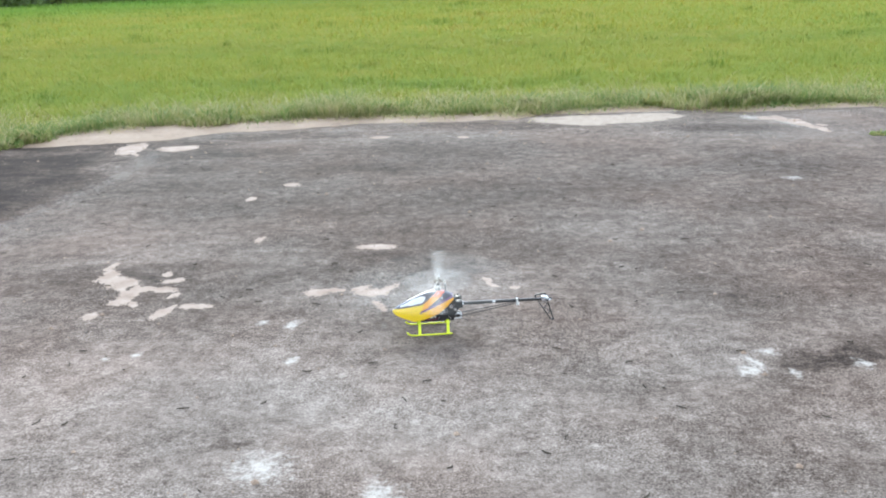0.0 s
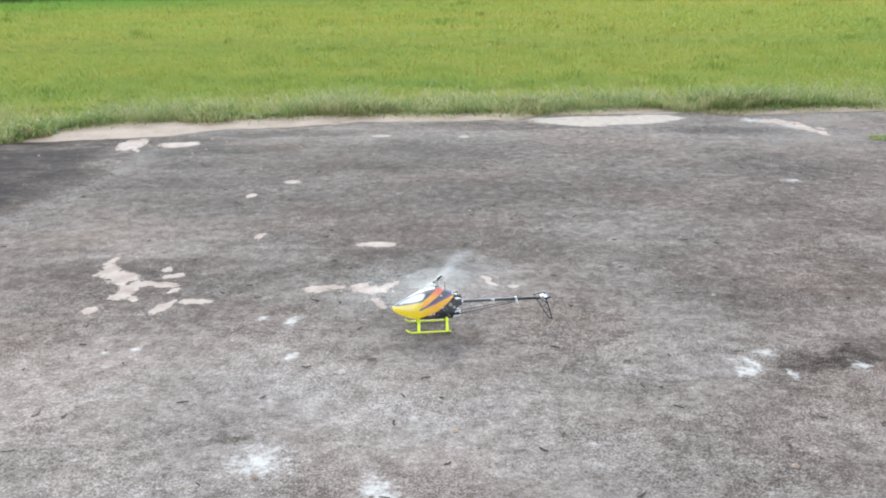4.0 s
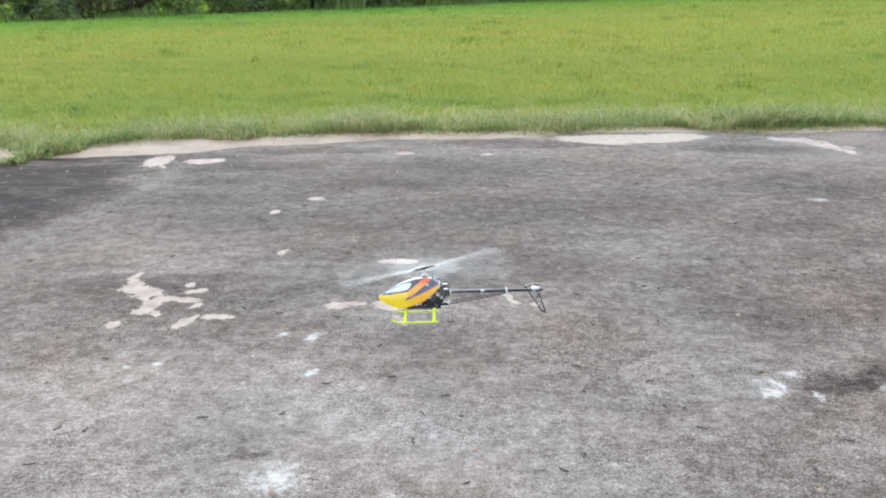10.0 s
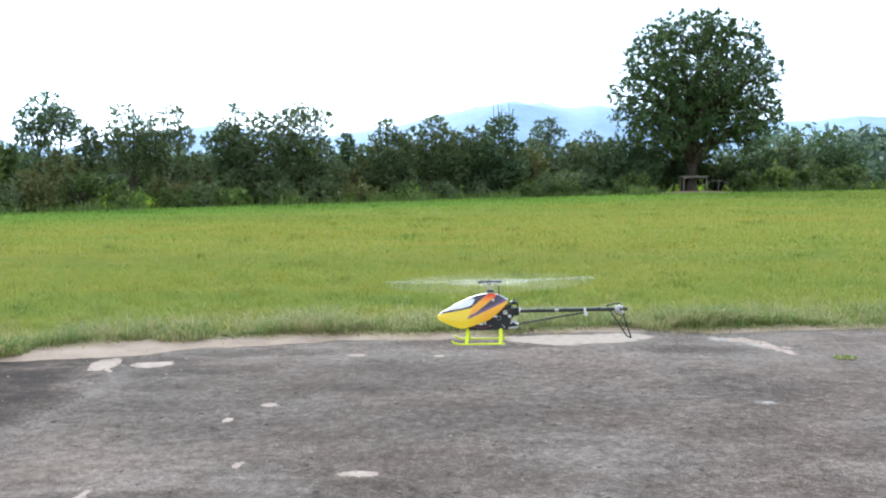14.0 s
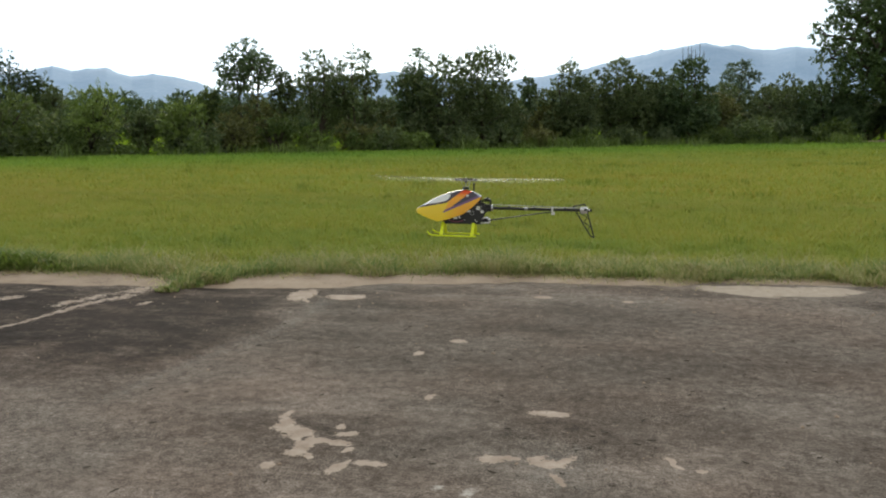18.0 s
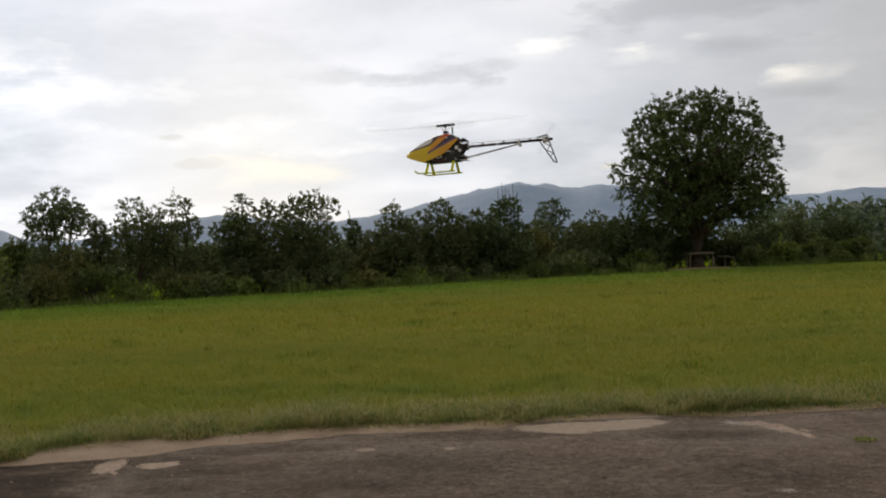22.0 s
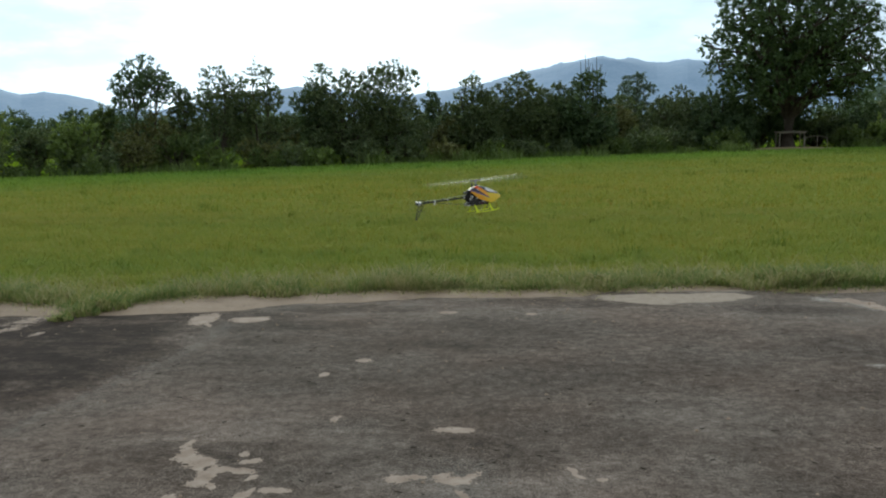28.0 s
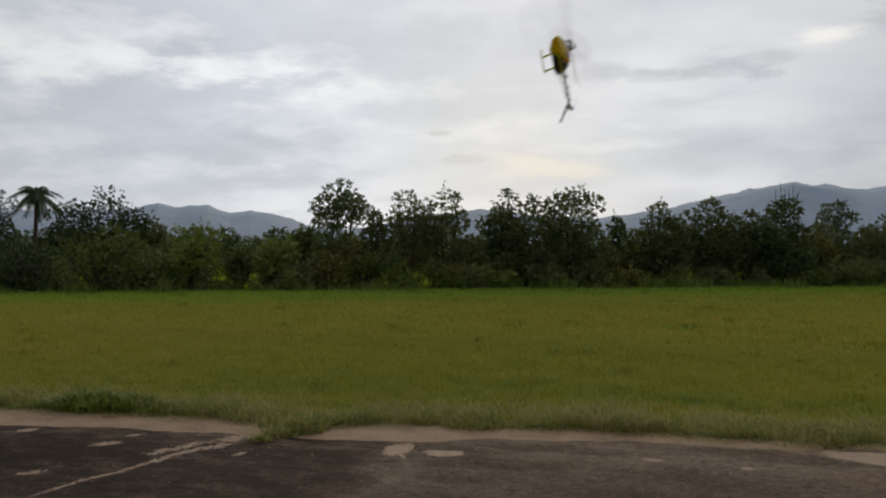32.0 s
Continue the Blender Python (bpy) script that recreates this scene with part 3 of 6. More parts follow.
STRAW = leaf_material("straw_stalks", (0.30, 0.26, 0.12), (0.60, 0.52, 0.30), 0.25)
TUFT = field_green("dark_tufts", [(0.15, (0.13, 0.21, 0.035)), (0.5, (0.22, 0.29, 0.045)), (0.85, (0.36, 0.37, 0.08))], 0.5)
BARK = mottled("bark", (0.045, 0.036, 0.030), (0.11, 0.09, 0.075), 3, relief=0.02)
BIG_LEAF = leaf_material("broad_leaves", (0.023, 0.049, 0.021), (0.180, 0.247, 0.114), 0.2)
MID_LEAF = leaf_material("thicket_leaves", (0.040, 0.068, 0.034), (0.222, 0.262, 0.138), 0.25)
OLIVE_LEAF = leaf_material("olive_leaves", (0.069, 0.077, 0.029), (0.275, 0.275, 0.120), 0.2)
DEEP_LEAF = leaf_material("deep_green_leaves", (0.031, 0.060, 0.033), (0.189, 0.254, 0.129), 0.2)
# thicket greens darkened for the western end, its shade put into the colour
SHADED_LEAF = leaf_material("shaded_leaves", (0.014, 0.030, 0.014), (0.085, 0.125, 0.055), 0.1)
SOIL = mottled("bare_reddish_soil", (0.27, 0.20, 0.12), (0.42, 0.34, 0.22), 1.5)
BUSH_LEAF = leaf_material("shrub_leaves", (0.046, 0.080, 0.028), (0.205, 0.255, 0.088), 0.22)
FRESH_LEAF = leaf_material("fresh_leaves", (0.085, 0.135, 0.037), (0.30, 0.37, 0.13), 0.28)
REED = leaf_material("tall_reeds", (0.08, 0.13, 0.03), (0.21, 0.26, 0.095), 0.25)
# distant foliage, paled and blued in its colour to imitate haze
HAZED_LEAF = leaf_material("hazed_distant_leaves", (0.10, 0.15, 0.12), (0.24, 0.30, 0.23), 0.1)
# forested hills, their pale blue base colour standing in for distance haze
HILL = mottled("haze_blue_hills", (0.29, 0.415, 0.63), (0.39, 0.515, 0.72), 0.012, relief=3.0)
STALK = mottled("dry_stalks", (0.035, 0.030, 0.025), (0.10, 0.085, 0.065), 40)
PLANK = mottled("weathered_planks", (0.16, 0.14, 0.12), (0.30, 0.27, 0.23), 5)


# ---- ground, tarmac strip and hills ----
def strip_edge(x):
    """Where the grass begins beyond the tarmac, for a place along the strip."""
    xs = (-60, -9, -7.2, -6, -4.8, -4.4, -4.05, -3.8, -3.65, -3.3, -2.8, -2.3, -1.2, 0.4, 1.0, 1.7, 2.05, 2.5, 3.3, 9, 60)
    ys = (7.0, 7.35, 7.45, 7.62, 7.72, 7.66, 7.36, 7.34, 7.72, 7.96, 8.10, 8.18, 8.36, 8.38, 8.52, 8.64, 8.42, 8.48, 8.62, 8.75, 9.4)
    return np.interp(x, xs, ys)


def sand_start(x):
    """Where the sand washed up before the grass begins."""
    xs = (-12, -6.5, -6, -5.5, -4.4, -3.8, -3.0, -2.55, -2.3, -1.8, -1.2, -1.0, 0.4, 0.7, 2.0, 2.4, 4, 12)
    ys = (6.6, 6.74, 6.90, 7.02, 7.10, 7.14, 7.27, 7.38, 7.62, 7.73, 7.84, 7.98, 8.02, 8.30, 8.36, 8.22, 8.40, 8.6)
    return np.interp(x, xs, ys)


def field_end(x):
    """Where the mown field ends and the thicket begins."""
    xs = (-80, -40, -30, -22, -14.5, -7, 0, 10, 18, 28, 45, 90)
    ys = (15, 22, 27, 32.5, 38.5, 44, 50, 55.5, 60, 63, 68, 78)
    return np.interp(x, xs, ys)


def make_ground():
    xs = np.concatenate([np.linspace(-4000, -120, 14), np.linspace(-110, 110, 111), np.linspace(120, 4000, 14)])
    ys = np.concatenate([np.linspace(-4000, -60, 8), np.linspace(-50, 120, 120), np.linspace(140, 4000, 16)])
    gx, gy = np.meshgrid(xs, ys)
    gz = np.array([[noise.noise((x * 0.05, y * 0.05, 3.0)) for x in xs] for y in ys]) * 0.05 - 0.09
    gz = np.where(gy < 12, np.minimum(gz, -0.05), gz)
    v = np.stack([gx, gy, gz], -1).reshape(-1, 3)
    n, k = len(xs), len(ys)
    i = np.arange(n * (k - 1)).reshape(k - 1, n)[:, :-1].ravel()
    ob = new("ground", sheet_of("ground", v, np.stack([i, i + 1, i + n + 1, i + n], 1), GROUND, True))
    tagged(ob, "flat meadow ground of mown green and straw-coloured grass", "ground", kind="structure")


def make_runway():
    """The slab: a slightly uneven top, a ragged edge towards the field and a skirt down into the soil."""
    xs = np.concatenate([np.linspace(-60, -10, 26), np.linspace(-9.8, 9.8, 99), np.linspace(10, 60, 26)])
    us = np.linspace(0, 1, 60)
    verts = []
    for u in us:
        for x in xs:
            far = strip_edge(x) + 0.12 + 0.10 * noise.noise((x * 2.3, 1.0, 5.0)) + 0.05 * noise.noise((x * 9, 1.0, 5.0))
            y = -14 + (far + 14) * u
            z = 0.002 * noise.noise((x * 0.7, y * 0.7, 0.0)) - 0.002
            verts.append((x, y, z))
    for x in xs:
        far = strip_edge(x) + 0.16
        verts.append((x, far, -0.16))
    n = len(xs)
    i = np.arange(n * len(us)).reshape(len(us), n)[:, :-1].ravel()
    ob = new("runway", sheet_of("runway", np.array(verts), np.stack([i, i + 1, i + n + 1, i + n], 1), TARMAC, True))
    return tagged(ob, "weathered grey tarmac strip with dark stains and pale worn patches", "tarmac", kind="structure")


def make_sand(runway):
    """Sand washed up along the grass, and loose grit."""
    # the drift of sand along the grass
    xs = np.linspace(-12, 12, 601)
    verts = []
    for x in xs:
        e = strip_edge(x)
        w = max(0.05, e - sand_start(x) + 0.07 * noise.noise((x * 1.3, 4.0, 1.0)) + 0.05 * noise.noise((x * 4.1, 4.0, 1.0)) + 0.03 * noise.noise((x * 13.0, 4.0, 1.0)) + 0.02 * noise.noise((x * 31.0, 4.0, 1.0)))
        for u, z in ((-1.0, 0.0006), (-0.7, 0.003), (0.1, 0.009), (1.0, -0.03)):
            verts.append((x, e + (u * w if u < 0 else u * 0.4), z))
    n = len(xs)
    q = [(4 * i + k, 4 * i + 4 + k, 4 * i + 5 + k, 4 * i + 1 + k) for i in range(n - 1) for k in range(3)]
    ob = new("sand_drift", mesh_of("sand_drift", verts, q, SAND, True))
    ob.parent = runway
    tagged(ob, "pale tan sand washed along the edge of the grass")
    # loose grit
    rng = np.random.default_rng(5)
    px = np.concatenate([rng.uniform(-5, 4, 900), rng.uniform(-3, 3, 500)])
    py = np.concatenate([rng.uniform(2.0, 8.2, 900), rng.uniform(7.0, 8.4, 500)])
    s = rng.uniform(0.0015, 0.0045, len(px)) * np.where(rng.random(len(px)) < 0.14, 2.6, 1.0)
    base = np.array([(-1, -1, 0), (1, -0.8, 0), (0.9, 1, 0), (-0.8, 0.9, 0), (0.1, 0, 1.1)], float)
    turn = rng.uniform(0, 6.28, len(px))
    v = np.empty((len(px), 5, 3))
    v[..., 0] = px[:, None] + s[:, None] * (base[:, 0] * np.cos(turn)[:, None] - base[:, 1] * np.sin(turn)[:, None])
    v[..., 1] = py[:, None] + s[:, None] * (base[:, 0] * np.sin(turn)[:, None] + base[:, 1] * np.cos(turn)[:, None])
    v[..., 2] = s[:, None] * base[:, 2] - 0.001
    tri = np.array([(0, 1, 4), (1, 2, 4), (2, 3, 4), (3, 0, 4)])
    f = (np.arange(len(px))[:, None, None] * 5 + tri).reshape(-1, 3)
    tagged(new("grit", sheet_of("grit", v.reshape(-1, 3), f, SAND)), "loose pale grit scattered over the tarmac", "grit", kind="stuff")


def make_debris():
    """Dry curled leaf stalks and crumbs lying about on the tarmac."""
    rng = np.random.default_rng(9)
    verts, faces = [], []
    for _ in range(230):
        x, y, a = rng.uniform(-2.6, 2.6), rng.uniform(1.9, 6.5), rng.uniform(0, 6.28)
        ln, bend, w = rng.uniform(0.012, 0.045), rng.uniform(-1.2, 1.2), rng.uniform(0.0012, 0.0030)
        base, px, py, h = len(verts), x, y, a
        for k in range(6):
            s = w * (1 - abs(k / 2.5 - 1) * 0.6)
            for side, z in ((-1, 0.0), (0, 0.004), (1, 0.0)):
                verts.append((px - side * s * math.sin(h), py + side * s * math.cos(h), z + 0.001))
            px, py, h = px + ln / 5 * math.cos(h), py + ln / 5 * math.sin(h), h + bend / 5 * 2
        for k in range(5):
            for j in range(2):
                q = base + 3 * k + j
                faces.append((q, q + 3, q + 4, q + 1))
    tagged(new("dry_debris", mesh_of("dry_debris", verts, faces, STALK, True)), "dark dry leaf stalks scattered over the tarmac", "debris", kind="stuff")


def make_hills():
    bearing = (-75, -60, -45, -40, -37.4, -36.0, -34.9, -33.0, -31.6, -30.3, -29.1, -27.7, -26.7, -24, -20, -16.4, -15.4, -12, -8, -4, -0.6, 1.6, 3.6, 6.3, 7.5, 8.3, 9.3, 10.6, 14, 18, 20.3, 22.6, 24.7, 30, 45, 75)
    height = (1.6, 2.0, 2.6, 2.7, 2.83, 3.26, 2.97, 3.18, 2.68, 2.86, 2.71, 2.37, 1.9, 1.7, 2.4, 3.0, 3.15, 2.7, 2.5, 3.0, 3.83, 4.25, 4.60, 4.36, 4.10, 4.12, 4.27, 4.06, 3.6, 3.1, 2.97, 2.98, 3.12, 2.7, 2.2, 1.7)
    bs = np.arange(-75, 75.01, 0.1)
    verts = []
    rings = ((1500, 0.0), (1640, 0.30), (1760, 0.62), (1880, 0.88), (2000, 1.0), (2200, 0.5), (2400, 0.0))
    for b in bs:
        h = math.tan(radians(float(np.interp(b, bearing, height)))) * 2000
        for r, u in rings:
            rough = 14 * noise.noise((b * 0.22, r * 0.004, 1.0)) + 2 * noise.noise((b * 0.9, r * 0.01, 2.0))
            rough *= 0.12 if u == 1.0 else (1.0 if 0 < u < 1 else 0)
            if u == 1.0:  # the wooded skyline
                rough += 3.4 * noise.noise((b * 1.1, 0.0, 4.0)) + 1.6 * noise.noise((b * 4.5, 0.0, 4.0))
            verts.append((r * math.sin(radians(b)), r * math.cos(radians(b)), max(-1.0, h * u + rough * (h / 120))))
    k = len(rings)
    q = [(i * k + j, i * k + j + 1, i * k + k + j + 1, i * k + k + j) for i in range(len(bs) - 1) for j in range(k - 1)]
    tagged(new("backdrop_hills", mesh_of("backdrop_hills", verts, q, HILL, True)), "long forested hills far beyond the field, with blue-grey haze in their colour", "hills", kind="structure")


make_ground()
RUNWAY = make_runway()
make_hills()


# ---- grass ----
def blades(rng, x, y, z, tall, wide, lean, mat, name):
    """Bent blades of grass: five corners and three triangles each."""
    n = len(x)
    a = rng.uniform(0, 2 * math.pi, n)
    d = np.stack([np.cos(a), np.sin(a)], 1)
    side = np.stack([-d[:, 1], d[:, 0]], 1)
    v = np.empty((n, 5, 3))
    for j, (u, s, w) in enumerate(((0, 0, -0.5), (0, 0, 0.5), (0.35, 0.6, 0.4), (0.35, 0.6, -0.4), (1, 1, 0))):
        v[:, j, 0] = x + d[:, 0] * lean * u + side[:, 0] * wide * w
        v[:, j, 1] = y + d[:, 1] * lean * u + side[:, 1] * wide * w
        v[:, j, 2] = z + tall * s * (1 - 0.12 * (u == 1))
    tri = np.array([(0, 1, 2), (0, 2, 3), (3, 2, 4)])
    f = (np.arange(n)[:, None, None] * 5 + tri).reshape(-1, 3)
    return new(name, sheet_of(name, v.reshape(-1, 3), f, mat))


def make_grass():
    rng = np.random.default_rng(11)

    def scatter(n, y0, y1):
        y = y0 + (y1 - y0) * rng.random(n) ** 1.15
        x = -1.12 * y - 1 + rng.random(n) * (1.64 * y + 2.5)
        keep = (y > strip_edge(x) + 0.03 + 0.07 * np.sin(x * 7) + 0.06 * np.sin(x * 17.3)) & (y < field_end(x) + 1.5)
        return x[keep], y[keep]

    x, y = scatter(185000, 7.2, 17)
    clump = np.array([noise.noise((a * 3.1, b * 2.4, 2.0)) + 0.6 * noise.noise((a * 8.0, b * 6.5, 7.0)) for a, b in zip(x, y)])
    tall = rng.uniform(0.02, 0.075, len(x)) * np.clip(1.0 + 1.3 * clump, 0.3, 2.4)
    tagged(blades(rng, x, y, np.full(len(x), -0.07), tall + 0.05, rng.uniform(0.007, 0.015, len(x)), (tall + 0.03) * rng.uniform(0.5, 1.8, len(x)), GRASS, "grass_near"),
           "short mown green and straw-coloured grass beside the tarmac", "grass", kind="stuff")
    x, y = scatter(95000, 15, 34)
    tall = rng.uniform(0.02, 0.085, len(x))
    tagged(blades(rng, x, y, np.full(len(x), -0.09), tall + 0.06, rng.uniform(0.020, 0.042, len(x)), (tall + 0.03) * rng.uniform(0.5, 1.8, len(x)), GRASS, "grass_middle"),
           "short mown grass of the open field", "grass", kind="stuff")
    x, y = scatter(120000, 31, 68)
    tall = rng.uniform(0.03, 0.11, len(x))
    tagged(blades(rng, x, y, np.full(len(x), -0.10), tall + 0.07, rng.uniform(0.03, 0.06, len(x)), (tall + 0.03) * rng.uniform(0.5, 1.8, len(x)), GRASS, "grass_far"),
           "mown grass of the field before the thicket", "grass", kind="stuff")
    # darker tufts that the mower left
    k = 170
    cy = rng.uniform(9.5, 52, k)
    cx = -1.05 * cy + rng.random(k) * 1.55 * cy
    cr = rng.uniform(0.06, 0.22, k) * (0.7 + cy / 40)
    which = rng.integers(0, k, 7000)
    n = len(which)
    x, y = cx[which] + rng.normal(0, 0.6, n) * cr[which] * 1.6, cy[which] + rng.normal(0, 0.5, n) * cr[which]
    inside = (y < field_end(x)) & (y > strip_edge(x) + 0.4)
    x, y, near = x[inside], y[inside], cy[which][inside]
    n = len(x)
    tall = rng.uniform(0.05, 0.17, n)
    tagged(blades(rng, x, y, np.full(n, -0.08), tall + 0.05, rng.uniform(0.008, 0.016, n) * (0.6 + near / 20), tall * rng.uniform(0.3, 1.3, n), TUFT, "grass_tufts"),
           "darker taller tufts left standing in the mown field", "grass", kind="stuff")
    # the rank fringe along the tarmac
    n = 38000
    x = rng.uniform(-9, 9, n)
    off = np.abs(rng.normal(0, 0.46, n))
    tuft = np.clip(np.array([0.5 + 0.7 * noise.noise((a * 1.1, 3.0, 1.0)) + 0.6 * noise.noise((a * 4.3, b * 2.0, 5.0)) for a, b in zip(x, off)]), 0.0, 1.3)
    y = strip_edge(x) + off - 0.02 + np.array([0.16 * noise.noise((a * 2.3, 6.0, 2.0)) + 0.10 * noise.noise((a * 7.9, 6.0, 4.0)) for a in x])
    tall = rng.uniform(0.035, 0.175, n) * (0.15 + 1.30 * tuft) * np.where(off < 0.9, 1, 0.6)
    tagged(blades(rng, x, y, np.full(n, -0.05), tall + 0.05, rng.uniform(0.006, 0.013, n), tall * rng.uniform(0.4, 1.9, n), TALL, "grass_fringe"),
           "taller tufted grass fringing the sand and tarmac", "grass", kind="stuff")
    # runners that creep out over the sand, and straw-coloured stalks
    k = 150
    cx, cr = rng.uniform(-9, 6, k), rng.uniform(0.05, 0.28, k)
    which = rng.integers(0, k, 15000)
    n = len(which)
    x = cx[which] + rng.normal(0, 0.8, n) * cr[which]
    y = strip_edge(x) + 0.10 - np.abs(rng.normal(0, 0.6, n)) * cr[which]
    tall = rng.uniform(0.015, 0.06, n)
    tagged(blades(rng, x, y, np.full(n, 0.002), tall, rng.uniform(0.004, 0.009, n), rng.uniform(0.03, 0.11, n), TALL, "grass_runners"),
           "creeping grass runners lying out over the sand", "grass", kind="stuff")
    n = 4200
    x = rng.uniform(-9, 8, n)
    y = strip_edge(x) + np.abs(rng.normal(0.1, 0.5, n))
    tall = rng.uniform(0.06, 0.26, n)
    tagged(blades(rng, x, y, np.full(n, -0.03), tall, rng.uniform(0.003, 0.006, n), tall * rng.uniform(0.4, 2.2, n), STRAW, "dry_stalks"),
           "thin straw-coloured grass stalks along the tarmac", "grass", kind="stuff")
    # dead grass that lies matted along the edge of the sand
    n = 15000
    x = rng.uniform(-9, 7, n)
    y = strip_edge(x) + 0.06 - np.abs(rng.normal(0, 0.15, n)) * (0.3 + 0.9 * np.abs(np.sin(x * 1.9 + np.sin(x * 5.3))))
    tagged(blades(rng, x, y, np.full(n, 0.003), rng.uniform(0.004, 0.03, n), rng.uniform(0.003, 0.006, n), rng.uniform(0.03, 0.12, n), STRAW, "grass_litter"),
           "matted dead straw-coloured grass along the sand", "grass", kind="stuff")
    # seeding stalks and reeds where the field ends
    k = 190
    cx = rng.uniform(-46, 44, k)
    cx = np.where((cx > 13.0) & (cx < 20.8), cx - 20, cx)
    cy, cr, ch = field_end(cx) + rng.normal(0.9, 1.1, k), rng.uniform(0.15, 0.7, k), rng.uniform(0.25, 1.0, k) ** 1.8 * 0.8
    which = rng.integers(0, k, 10000)
    n = len(which)
    x, y = cx[which] + rng.normal(0, 0.8, n) * cr[which], cy[which] + rng.normal(0, 0.6, n) * cr[which]
    tall = rng.uniform(0.35, 1.25, n) * ch[which]
    tagged(blades(rng, x, y, np.full(n, -0.12), tall + 0.1, rng.uniform(0.018, 0.045, n), tall * rng.uniform(0.15, 1.1, n), REED, "reeds"),
           "tall pale reedy grass along the far side of the field", "reeds", kind="stuff")


def make_weeds():
    """Leafy weed tufts on the edge of the tarmac, one thing each."""
    spots = [(-3.95, 6.98, 0.10, 0.08), (-3.88, 7.20, 0.16, 0.12), (-3.82, 7.45, 0.24, 0.17), (-6.4, 7.75, 0.40, 0.2), (-2.45, 8.15, 0.3, 0.16), (-0.9, 8.55, 0.28, 0.16), (0.55, 8.75, 0.30, 0.17), (2.45, 8.75, 0.42, 0.24), (2.75, 8.8, 0.35, 0.22), (3.22, 7.12, 0.10, 0.04), (-5.6, 7.8, 0.28, 0.14), (-6.35, 7.75, 0.42, 0.26), (-5.95, 7.82, 0.34, 0.22)]
    for i, (x, y, r, h) in enumerate(spots):
        rng = np.random.default_rng(100 + i)
        n = int(480 * r / 0.3)
        a, d = rng.uniform(0, 6.28, n), r * np.sqrt(rng.random(n))
        px, py = d * np.cos(a), 0.7 * d * np.sin(a)
        tall = h * rng.uniform(0.35, 1.1, n) * (1.15 - 0.6 * d / r)
        ob = blades(rng, px, py, np.full(n, -0.03), tall + 0.03, rng.uniform(0.008, 0.022, n) * (1.0 if y < 7.7 or x > -5 else 1.7), tall * rng.uniform(0.4, 1.6, n), TALL if y < 7.7 or x > -5 else FRESH_LEAF, "weed_tuft")
        ob.location = (x, y, 0)
        tagged(ob, "leafy green weed tuft at the edge of the tarmac", "weed", "weeds along the tarmac")


# ---- trees ----
def leaves_at(rng, centres, radii, count, size, flat=0.75):
    """Corners and faces of many small bent leaves gathered round the centres."""
    which = rng.choice(len(centres), count, p=radii ** 2 / (radii ** 2).sum())
    d = rng.normal(0, 1, (count, 3))
    d /= np.linalg.norm(d, axis=1)[:, None]
    c = centres[which] + d * (radii[which] * rng.random(count) ** 0.45)[:, None] * np.array((1, 1, flat))
    s = size * rng.uniform(0.6, 1.4, count)
    u = rng.normal(0, 1, (count, 3))
    u = u * 0.55 + d * 0.9
    u /= np.linalg.norm(u, axis=1)[:, None]
    w = np.cross(u, rng.normal(0, 1, (count, 3)))
    w /= np.linalg.norm(w, axis=1)[:, None]
    nrm = np.cross(u, w)
    v = np.empty((count, 4, 3))
    v[:, 0] = c - u * s[:, None]
    v[:, 1] = c + w * (s * 0.42)[:, None] + nrm * (s * 0.18)[:, None]
    v[:, 2] = c + u * s[:, None]
    v[:, 3] = c - w * (s * 0.42)[:, None] + nrm * (s * 0.18)[:, None]
    return v.reshape(-1, 3), np.arange(count * 4).reshape(-1, 4)


